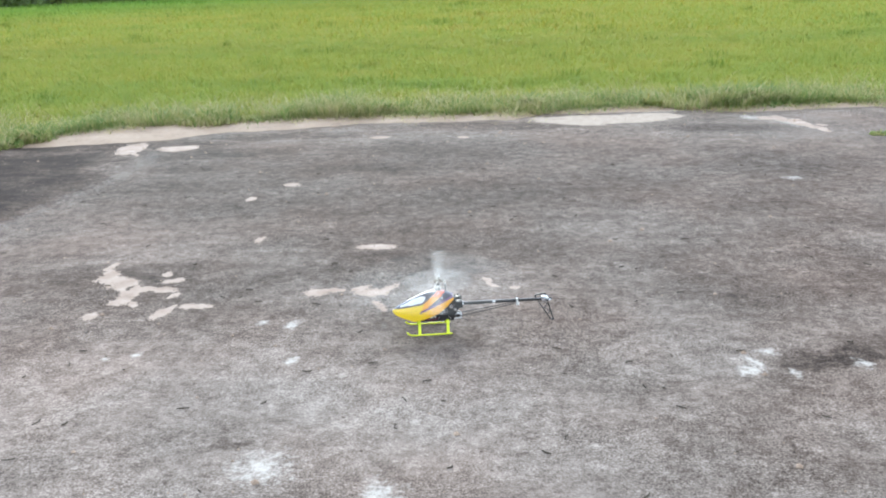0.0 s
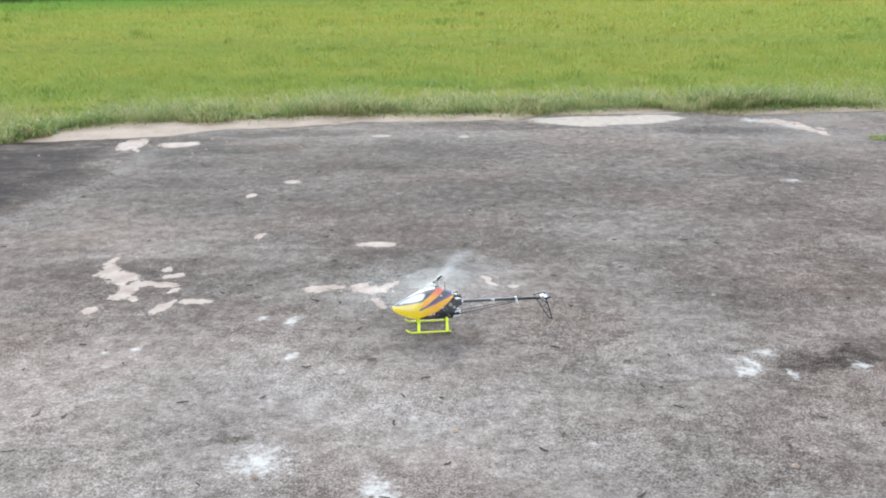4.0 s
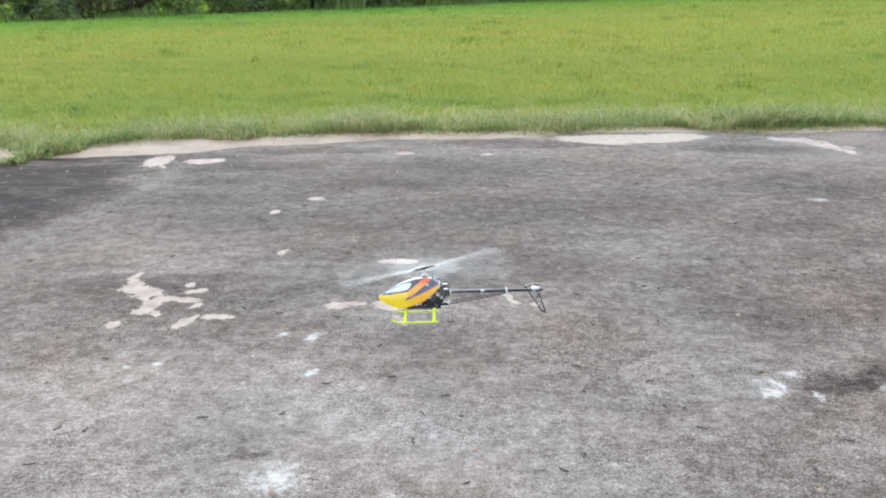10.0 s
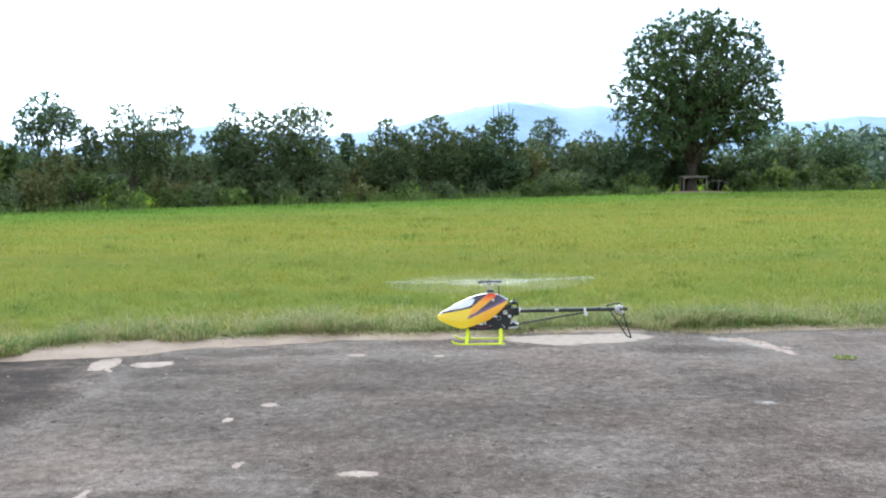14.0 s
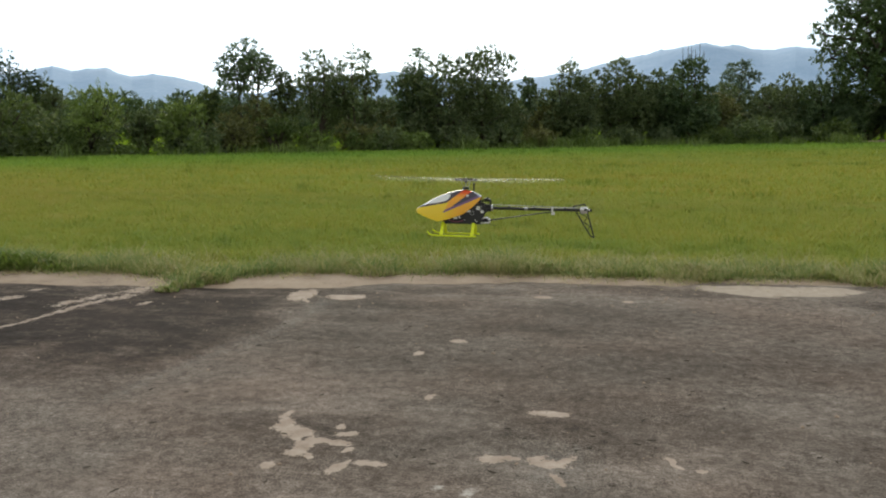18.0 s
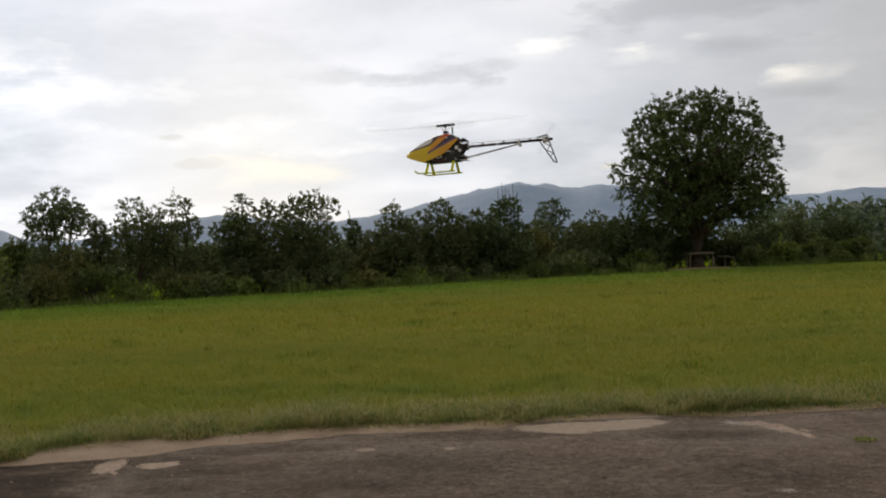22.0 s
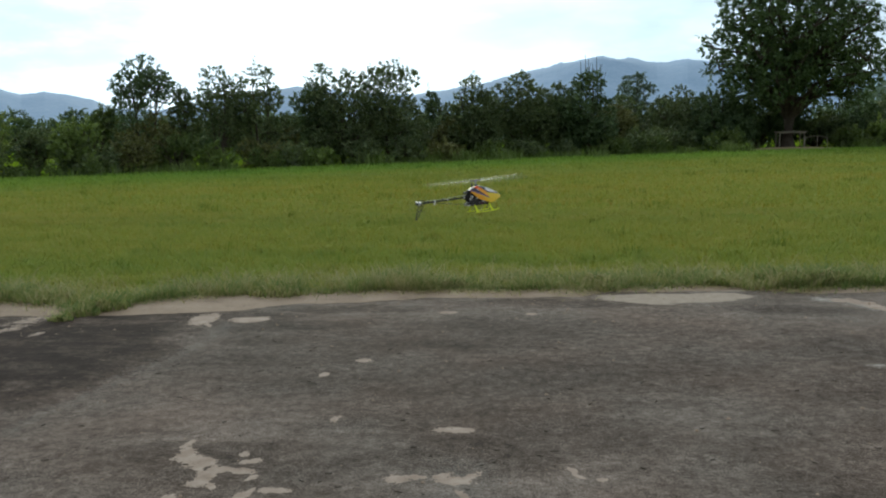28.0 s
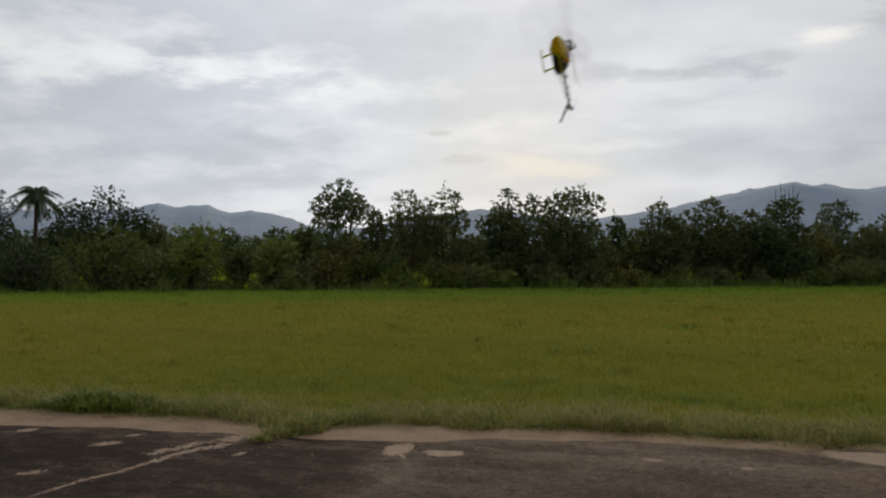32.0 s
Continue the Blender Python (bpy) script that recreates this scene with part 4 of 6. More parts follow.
def sprays_on(rng, balls, count, per, length, size, inner=0.25, rise=0.45):
    """Corners and faces of leafy shoots that stand out of a crown of rounded masses, and the places where the shoots start."""
    c, r = np.array([b[0] for b in balls]), np.array([b[1] for b in balls])
    share = r[:, 0] * r[:, 2] + r[:, 0] ** 2
    n = count * 3
    k = rng.choice(len(c), n, p=share / share.sum())
    d = rng.normal(0, 1, (n, 3))
    d /= np.linalg.norm(d, axis=1)[:, None]
    deep = rng.random(n) < inner
    p = c[k] + d * r[k] * np.where(deep, rng.uniform(0.25, 0.8, n), rng.uniform(0.80, 0.98, n))[:, None]
    hidden = ((((p[:, None] - c) / r) ** 2).sum(-1) < 0.55).sum(1) > 0
    keep = np.flatnonzero((deep | ~hidden) & (p[:, 2] > 0.1))[:count]
    p, d = p[keep], d[keep]
    n = len(p)
    s = d + np.array((0, 0, rise)) + rng.normal(0, 0.38, (n, 3))
    s /= np.linalg.norm(s, axis=1)[:, None]
    ln = length * np.exp(rng.normal(0, 0.45, n))
    across = np.cross(s, rng.normal(0, 1, (n, 3)))
    across /= np.linalg.norm(across, axis=1)[:, None]
    u = np.linspace(0.05, 1.0, per)[None, :] + rng.uniform(-0.03, 0.03, (n, per))
    at = p[:, None] + s[:, None] * (ln[:, None] * u)[..., None]
    at[..., 2] -= 0.22 * ln[:, None] * u ** 2
    hand = np.where(np.arange(per) % 2 == 0, 1.0, -1.0)[None, :, None]
    leaf = s[:, None] * 0.6 + across[:, None] * hand * 0.9 + rng.normal(0, 0.32, (n, per, 3))
    leaf /= np.linalg.norm(leaf, axis=-1)[..., None]
    wide = np.cross(leaf, np.array((0, 0, 0.8)) + rng.normal(0, 0.5, (n, per, 3)))
    wide /= np.linalg.norm(wide, axis=-1)[..., None]
    nrm = np.cross(leaf, wide)
    half = (size * rng.uniform(0.65, 1.35, (n, per)))[..., None] * (1.15 - 0.4 * u)[..., None]
    at = at + leaf * half * 0.8
    v = np.stack([at - leaf * half, at + wide * half * 0.42 + nrm * half * 0.16, at + leaf * half, at - wide * half * 0.42 + nrm * half * 0.16], 2)
    v = v.reshape(-1, 3)
    return v, np.arange(len(v)).reshape(-1, 4), p


def tree(name, label, x, y, height, radius, seed, leaf, count, size, trunk_r, stems=1, bare=0.25, clumps=100, lobes=4, shoot=0.5, dome=False, inner=0.25, skirt=0):
    """A tree: trunk or stems, limbs that run out to the leaf clumps, and a crown of several rounded lobes with gaps."""
    rng = np.random.default_rng(seed)
    top = new(name)
    top.location = (x, y, -0.1)
    low = height * bare
    mid, half = (height + low) / 2, (height - low) / 2
    balls = []
    while len(balls) < lobes:
        if dome:  # lobes spread through one great rounded crown
            k, inside = len(balls), lobes // 4
            up = -0.50 + 1.50 * (k + 0.5) / (lobes - inside)
            turn = k * 2.39996
            if k >= lobes - inside:
                up, turn = rng.uniform(-0.55, 0.5), rng.uniform(0, 6.28)
            lr = radius * rng.uniform(0.13, 0.25)
            flat_r = max(0.0, 1 - abs(up) ** 2.5) ** 0.45 if up > -0.1 else 0.99 + 0.75 * (up + 0.1)
            s = (radius - lr) * rng.uniform(0.70, 1.10) * (1 if k < lobes - inside else math.sqrt(rng.uniform(0.05, 0.8)))
            zc = height * 0.47
            c = np.array((s * flat_r * math.cos(turn), s * flat_r * math.sin(turn), zc + up * (height - zc - lr if up > 0 else zc * 0.85)))
            c[0] += radius * (0.02 + 0.16 * max(0.0, math.cos(turn)) * max(0.0, -up + 0.1))  # the crown hangs lower and wider on one side
            r = np.array((1, 1, 0.9)) * lr
        else:
            k = len(balls)
            a = k * 2.39996 + seed
            off = 0.12 * radius if k == 0 else radius * 0.78 * math.sqrt(rng.uniform(0.08, 1.0))
            lid = height * (1 - 0.34 * (off / radius) ** 2) * (1 if k == 0 else rng.uniform(0.86, 1.0))
            wide = radius * rng.uniform(0.32, 0.50)
            deep = wide * rng.uniform(0.70, 0.95)
            c = np.array((off * math.cos(a), off * math.sin(a), max(low + deep * 0.6, lid - deep - (0 if k < 3 else rng.uniform(0.0, 0.72) * (lid - low)))))
            r = np.array((wide, wide * rng.uniform(0.85, 1.15), deep))
        balls.append((c, r))
    if not dome:  # the crown hangs down in a skirt of lower growth
        for k in range(skirt):
            a = 2 * math.pi * k / max(1, skirt) + seed * 1.7
            z = height * rng.uniform(0.26, 0.40)
            balls.append((np.array((radius * 0.48 * math.cos(a), radius * 0.48 * math.sin(a), z)), np.array((radius * 0.52, radius * 0.52, z * 0.85))))
    v, f, starts = sprays_on(rng, balls, count // 14, 14, shoot, size, inner)
    crown = new("crown", sheet_of("crown", v, f, leaf))
    crown.parent = top
    centres = starts[:clumps]
    chains, limbs = [], []
    for k in range(stems):
        a = 2 * math.pi * (k + rng.uniform(0, 0.6)) / stems
        spread = 0 if stems == 1 else trunk_r * 1.6
        lean = radius * (0.06 if stems == 1 else 0.30)
        p0 = Vector((spread * math.cos(a), spread * math.sin(a), -0.05))
        p1 = Vector((math.cos(a) * lean, math.sin(a) * lean, low + half * 0.5))
        p2 = Vector((math.cos(a) * lean * 1.5, math.sin(a) * lean * 1.5, mid + half * 0.45))
        m = (p0 + p1) / 2 + Vector((rng.normal(0, 0.03), rng.normal(0, 0.03), 0)) * radius
        r = trunk_r if stems == 1 else trunk_r * 0.75
        chain = [(p0, r * 1.35), (p0 + (m - p0) * 0.25, r * 1.02), (m, r * 0.9), (p1, r * 0.62), (p2, r * 0.25)]
        chains.append(chain)
        limbs += [(Vector(p), q) for p, q in chain[2:]]
    thin = []
    forks = list(limbs)
    for c, r in balls:  # a bent limb to each lobe
        c = Vector(c)
        a, ra = min(forks, key=lambda l: (l[0] - c).length + 3.0 * max(0.0, l[0].z - c.z + 0.3 * half))
        bend = a.lerp(c, 0.45) + Vector((0, 0, 0.16 * (c - a).length)) + Vector(rng.normal(0, 0.03, 3)) * radius
        thick = min(ra * 0.8, trunk_r * 0.5)
        thin.append([(a, thick), (bend, thick * 0.6), (c, thick * 0.28)])
        limbs += [(bend, thick * 0.6), (c, thick * 0.28)]
    for c in centres:
        c = Vector(c)
        a, ra = min(limbs, key=lambda l: (l[0] - c).length + (1.5 * (l[0].z > c.z)))
        bend = a.lerp(c, 0.5) + Vector((0, 0, 0.08 * (c - a).length)) + Vector(rng.normal(0, 0.03, 3)) * radius
        thin.append([(a, min(ra, trunk_r * 0.16)), (bend, trunk_r * 0.09), (c, trunk_r * 0.04)])
    v, f = limb_mesh(chains, 9)
    ob = new("trunk", mesh_of("trunk", v, f, BARK, True))
    ob.parent = top
    v, f = limb_mesh(thin, 5)
    ob = new("branchwork", mesh_of("branchwork", v, f, BARK, True))
    ob.parent = top
    tagged(ob, "thin bare limbs and twigs that carry the crown", kind="stuff")
    return tagged(top, label, "tree")


def shrub(label, x, y, height, radius, seed, leaf, count=2600, size=0.10):
    rng = np.random.default_rng(seed)
    top = new("shrub")
    top.location = (x, y, -0.1)
    k = 11
    a, d = rng.uniform(0, 6.28, k), radius * np.sqrt(rng.random(k)) * 0.75
    rr = rng.uniform(0.28, 0.48, k) * radius
    z = np.maximum(height * (1 - 0.5 * (d / radius) ** 2) * rng.uniform(0.5, 1.0, k) - rr * 0.8, rr * 0.55)
    balls = [(np.array((d[i] * math.cos(a[i]), d[i] * math.sin(a[i]), z[i])), np.array((rr[i], rr[i], rr[i] * 0.95))) for i in range(k)]
    v, f, starts = sprays_on(rng, balls, count // 18, 18, 0.22 + 0.05 * height, size, 0.45, 0.6)
    stems = [[(Vector((0.15 * c[0], 0.15 * c[1], -0.02)), 0.05), (Vector((0.5 * c[0], 0.5 * c[1], 0.55 * c[2])), 0.03), (Vector(c), 0.01)] for c in starts[:40]]
    new("foliage", sheet_of("foliage", v, f, leaf)).parent = top
    v, f = limb_mesh(stems, 5)
    new("woody_base", mesh_of("woody_base", v, f, BARK, True)).parent = top
    return tagged(top, label, "shrub", "shrubs at the edge of the field")


def palm(x, y, height, seed):
    rng = np.random.default_rng(seed)
    top = new("palm_tree")
    top.location = (x, y, -0.1)
    v, f = limb_mesh([[(Vector((0, 0, 0)), 0.2), (Vector((0.15, 0, height * 0.4)), 0.15), (Vector((0.1, 0.1, height * 0.92)), 0.12)]], 9)
    new("trunk", mesh_of("trunk", v, f, BARK, True)).parent = top
    for i in range(30):
        a = 2.39996 * i + rng.uniform(-0.2, 0.2)
        lift, reach = radians(rng.uniform(-35, 80)), rng.uniform(1.0, 1.65)
        verts, faces = [], []
        pts = [Vector((math.cos(a) * reach * (math.cos(lift) * s + 0.25 * s * s), math.sin(a) * reach * (math.cos(lift) * s + 0.25 * s * s), reach * (math.sin(lift) * s - 0.75 * s * s))) for s in np.linspace(0, 1, 12)]
        side = Vector((-math.sin(a), math.cos(a), 0))
        for j in range(1, 12):
            for sgn in (-1, 1):
                for h in (0.0, 0.33, 0.66):
                    p = pts[j - 1].lerp(pts[j], h)
                    ln = 0.56 * (1 - abs(j / 12 - 0.4)) * rng.uniform(0.8, 1.2)
                    b = len(verts)
                    verts += [p, p + (pts[j] - pts[j - 1]) * 0.34, p + side * sgn * ln * 0.8 + Vector((0, 0, -0.6 * ln)) + (pts[j] - pts[j - 1]) * 0.9]
                    faces.append((b, b + 1, b + 2))
        ob = new("frond", mesh_of("frond", [tuple(q) for q in verts], faces, SHADED_LEAF))
        ob.parent, ob.location = top, (0.1, 0.1, height * 0.92)
    return tagged(top, "dark feathery palm tree rising behind the thicket", "palm")


def make_trees():
    big = "large dark green tree with a rounded crown and stout trunk"
    tree("big_tree", big, 17.5, 64.4, 13.2, 6.2, 3, BIG_LEAF, 84000, 0.114, 0.42, 1, 0.08, 300, 92, 0.30, True, 0.12)
    row = "slender dark green tree with an open twiggy crown in the thicket"
    full = "bushy dark green tree of the thicket with a dense crown"
    olive = "lower olive green tree in the thicket"
    west = [(row, -19.5, 42.6, 5.95, 1.9, 21, 17000, 2, 0.30, 5, DEEP_LEAF), (row, -18.0, 43.6, 4.2, 0.75, 22, 8000, 1, 0.2, 4, MID_LEAF), (row, -16.1, 43.8, 5.4, 1.8, 23, 17000, 3, 0.22, 6, MID_LEAF), (row, -14.6, 45.5, 5.5, 1.75, 24, 17000, 3, 0.22, 6, MID_LEAF),
            (full, -11.9, 47.9, 5.7, 1.35, 25, 19000, 2, 0.14, 5, DEEP_LEAF), (full, -10.4, 47.3, 5.3, 1.9, 26, 30000, 3, 0.10, 7, MID_LEAF), (full, -8.3, 49.3, 5.9, 2.05, 27, 28000, 3, 0.12, 7, MID_LEAF), (row, -6.4, 53.8, 4.2, 0.95, 28, 8000, 1, 0.18, 4, DEEP_LEAF)]
    middle = [(full, -3.8, 53.2, 5.2, 1.8, 29, 23000, 2, 0.20, 6, MID_LEAF), (full, -1.0, 55.4, 5.4, 2.3, 30, 32000, 3, 0.20, 7, MID_LEAF), (full, 3.0, 57.0, 5.5, 2.0, 31, 32000, 3, 0.10, 7, DEEP_LEAF), (full, 1.2, 57.5, 4.8, 1.5, 32, 15000, 2, 0.2, 5, MID_LEAF),
              (row, 7.7, 72.4, 6.2, 2.0, 33, 9000, 2, 0.3, 5, HAZED_LEAF), (full, 11.0, 68.9, 4.9, 2.5, 34, 22000, 3, 0.12, 6, MID_LEAF), (full, 13.4, 65.1, 4.9, 2.5, 35, 24000, 3, 0.08, 6, DEEP_LEAF), (full, 6.2, 66.0, 4.3, 2.2, 36, 18000, 3, 0.12, 5, MID_LEAF)]
    ends = [(full, 28.3, 74.4, 4.6, 2.2, 37, 14000, 2, 0.1, 5, MID_LEAF), (full, 23.6, 70.0, 4.0, 2.6, 38, 17000, 3, 0.06, 5, DEEP_LEAF), (full, -36.5, 45.0, 6.2, 2.7, 39, 22000, 2, 0.3, 6, SHADED_LEAF), (full, -44.0, 43.4, 6.6, 2.1, 40, 17000, 2, 0.2, 5, SHADED_LEAF),
            (full, -41.0, 46.8, 5.2, 2.2, 48, 16000, 2, 0.1, 5, SHADED_LEAF), (full, -34.2, 46.5, 4.4, 1.5, 41, 9000, 2, 0.2, 4, MID_LEAF), (full, 33.0, 77.0, 5.0, 2.5, 42, 14000, 2, 0.1, 5, DEEP_LEAF)]
    low_ones = [(olive, -18.6, 41.6, 2.9, 1.3, 43, 9000, 2, 0.1, 4, OLIVE_LEAF), (olive, -13.3, 46.4, 2.0, 1.0, 44, 9000, 2, 0.1, 4, OLIVE_LEAF), (olive, -5.4, 52.5, 2.4, 1.2, 45, 8000, 2, 0.1, 4, OLIVE_LEAF), (olive, 5.0, 60.5, 3.4, 1.7, 46, 11000, 2, 0.1, 4, OLIVE_LEAF), (olive, 9.0, 64.0, 3.8, 1.9, 47, 12000, 2, 0.1, 5, MID_LEAF)]
    for label, x, y, h, r, seed, count, stems, bare, lobes, leaf in west + middle + ends + low_ones:
        tree("thicket_tree", label, x, y, h * 0.95, r * 1.02, seed, leaf, int(count * (1.3 if x < -30 else 1.0)), 0.071 * (y / 48), 0.05 + 0.010 * h, stems, bare, 110, 2 * lobes + (4 if label == full else 1), 0.18 * (y / 48), False, 0.55 if x < -30 else (0.40 if label == full else 0.28), 3 if label == full else 1)
    # bare dead stems over the dense tree
    for x, h in ((2.7, 5.9), (3.0, 6.3), (3.2, 6.0), (3.45, 5.8), (3.7, 6.2), (3.95, 5.7)):
        v, f = limb_mesh([[(Vector((0, 0, 0)), 0.06), (Vector((0.1, 0, h * 0.6)), 0.04), (Vector((0.05, 0.1, h)), 0.012)], [(Vector((0.08, 0, h * 0.7)), 0.02), (Vector((0.4, 0.1, h * 0.92)), 0.008)]], 6)
        ob = new("dead_stem", mesh_of("dead_stem", v, f, BARK, True))
        ob.location = (x, 57.6, -0.1)
        tagged(ob, "thin bare dead stem above the dense tree", "dead tree", "bare stems")
    palm(-41.0, 44.1, 5.9, 9)
    green, pale = "dark green shrub at the edge of the field", "fresh light green shrub at the edge of the field"
    near_west = [
            (-28.8, 31.1, 3.1, 1.9, SHADED_LEAF, green), (-26.6, 32.6, 3.3, 1.9, BUSH_LEAF, green), (-31.5, 29.5, 3.0, 2.0, SHADED_LEAF, green), (-23.4, 34.9, 3.1, 1.6, FRESH_LEAF, pale), (-22.6, 37.7, 2.8, 1.2, MID_LEAF, green),
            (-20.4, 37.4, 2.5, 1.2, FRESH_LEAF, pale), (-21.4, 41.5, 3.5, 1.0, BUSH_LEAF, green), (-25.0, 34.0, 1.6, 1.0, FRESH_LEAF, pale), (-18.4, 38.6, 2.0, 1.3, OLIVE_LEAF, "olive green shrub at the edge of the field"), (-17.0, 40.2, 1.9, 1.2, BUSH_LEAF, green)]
    along_field = [
            (-15.2, 40.4, 1.6, 1.1, FRESH_LEAF, pale), (-13.6, 42.0, 1.9, 1.3, OLIVE_LEAF, "olive green shrub at the edge of the field"), (-12.3, 43.4, 1.5, 1.1, BUSH_LEAF, green), (-11.0, 43.2, 1.4, 1.1, FRESH_LEAF, pale), (-9.0, 45.2, 1.8, 1.2, MID_LEAF, green),
            (-7.2, 46.4, 1.8, 1.2, MID_LEAF, green), (-5.4, 47.6, 1.5, 1.3, OLIVE_LEAF, "olive green shrub at the edge of the field"), (-3.0, 50.4, 1.4, 1.1, BUSH_LEAF, green), (-0.6, 52.4, 1.3, 1.2, MID_LEAF, green), (1.6, 54.0, 1.3, 1.1, MID_LEAF, green), (4.6, 55.0, 1.4, 1.3, BUSH_LEAF, green),
            (7.2, 57.0, 1.6, 1.4, BUSH_LEAF, green), (9.6, 59.4, 1.7, 1.5, MID_LEAF, green), (12.2, 60.0, 1.8, 1.4, BUSH_LEAF, green), (21.6, 64.6, 1.6, 1.3, BUSH_LEAF, green), (24.2, 65.2, 1.9, 1.6, FRESH_LEAF, pale), (27.2, 66.6, 1.9, 1.6, BUSH_LEAF, green), (30.2, 67.6, 2.0, 1.6, BUSH_LEAF, green),
            (-35.0, 27.6, 2.9, 2.1, SHADED_LEAF, green), (-38.5, 26.0, 2.8, 2.2, SHADED_LEAF, green), (-33.5, 36.0, 3.2, 2.2, SHADED_LEAF, green), (-37.5, 37.0, 3.4, 2.4, SHADED_LEAF, green), (18.4, 69.8, 3.9, 2.8, DEEP_LEAF, green), (16.0, 67.5, 3.2, 2.2, DEEP_LEAF, green), (20.6, 68.4, 3.0, 2.0, MID_LEAF, green)]
    for i, (x, y, h, r, lf, label) in enumerate(near_west + [(x, y, h * (0.75 if x < 13 else 1.0), r * 0.85, lf, label) for x, y, h, r, lf, label in along_field]):
        shrub(label, x, y, h, r, 300 + i, lf, int((4800 if x < -19 else 3200) * r), 0.076 * (y / 40))
    # a dark row of trees beyond the clearing
    rng = np.random.default_rng(78)
    for i in range(26):
        b = radians(-52 + 42 * i / 25 + rng.uniform(-0.6, 0.6))
        d = rng.uniform(84, 100)
        tree("far_tree", "dark rounded tree in the far row beyond the clearing", d * math.sin(b), d * math.cos(b), rng.uniform(2.9, 4.4), rng.uniform(1.8, 2.8), 500 + i, DEEP_LEAF, 3200, 0.17, 0.12, 1, 0.1, 30, 4, 0.5, False, 0.4, 3)
    # woods far behind
    rng = np.random.default_rng(77)
    n = 900
    b = np.radians(rng.uniform(-55, 45, n))
    d = rng.uniform(120, 210, n)
    h = rng.uniform(2.5, 6.0, n) + np.where(b > np.radians(19), 2.2, 0)
    c = np.concatenate([np.stack([d * np.sin(b), d * np.cos(b), h * u], 1) for u in (0.2, 0.5, 0.8)])
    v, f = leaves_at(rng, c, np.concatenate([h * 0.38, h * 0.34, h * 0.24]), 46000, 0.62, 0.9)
    tagged(new("far_woods", sheet_of("far_woods", v, f, HAZED_LEAF)), "far woods beyond the thicket, with haze in their colour", "woods", kind="stuff")


def make_undergrowth():
    """The tangle of low growth that fills the thicket between and behind the trees."""
    rng = np.random.default_rng(55)
    for name, label, n, y0, y1, h0, h1, leaf, count, size in (
            ("thicket", "dark tangled undergrowth between the trees", 560, 1.6, 8.0, 0.45, 1.15, MID_LEAF, 58000, 0.108),
            ("field_hedge", "low green growth where the field ends", 300, 0.6, 3.6, 0.2, 0.75, BUSH_LEAF, 34000, 0.075)):
        x = rng.uniform(-52, 44, n)
        y = field_end(x) + rng.uniform(y0, y1, n)
        h = rng.uniform(h0, h1, n) * (1 + 0.5 * np.sin(x * 0.9 + 2 * np.sin(x * 0.31))) * np.where((x > 14.5) & (x < 21), 0.45, 1)
        gate = np.array([noise.noise((a * 0.22, b * 0.22, 8.0)) for a, b in zip(x, y)]) > np.where(x < -19, -0.35, 0.02)
        h = h * np.where(x < -21.5, 1.5, 1.0)
        gate &= ~((x > 13.2) & (x < 20.8) & (y < 66.5))
        x, y, h = x[gate], y[gate], h[gate]
        r = np.maximum(h * 0.6, 0.3)
        # each bush is a column of clumps from the soil up
        c = np.concatenate([np.stack([x, y, h * f], 1) for f in (0.15, 0.5, 0.8)])
        v, f = leaves_at(rng, c, np.concatenate([r, r * 0.8, r * 0.5]), count, size, 0.8)
        tagged(new(name, sheet_of(name, v, f, leaf)), label, "undergrowth", kind="stuff")


def make_soil():
    """Bare trodden soil round the foot of the big tree."""
    verts = [(0, 0, 0.05)]
    for ring in (0.5, 1.0):
        for k in range(40):
            a = 2 * math.pi * k / 40
            r = ring * (3.2 + 0.9 * noise.noise((math.cos(a) * 1.5, math.sin(a) * 1.5, 2.0)))
            verts.append((r * math.cos(a), 0.8 * r * math.sin(a), 0.04 if ring < 1 else -0.06))
    faces = [(0, 1 + k, 1 + (k + 1) % 40) for k in range(40)] + [(1 + k, 41 + k, 41 + (k + 1) % 40, 1 + (k + 1) % 40) for k in range(40)]
    ob = new("bare_soil", mesh_of("bare_soil", verts, faces, SOIL, True))
    ob.location = (17.2, 62.2, -0.02)
    tagged(ob, "bare reddish soil round the foot of the big tree", "soil", kind="structure")


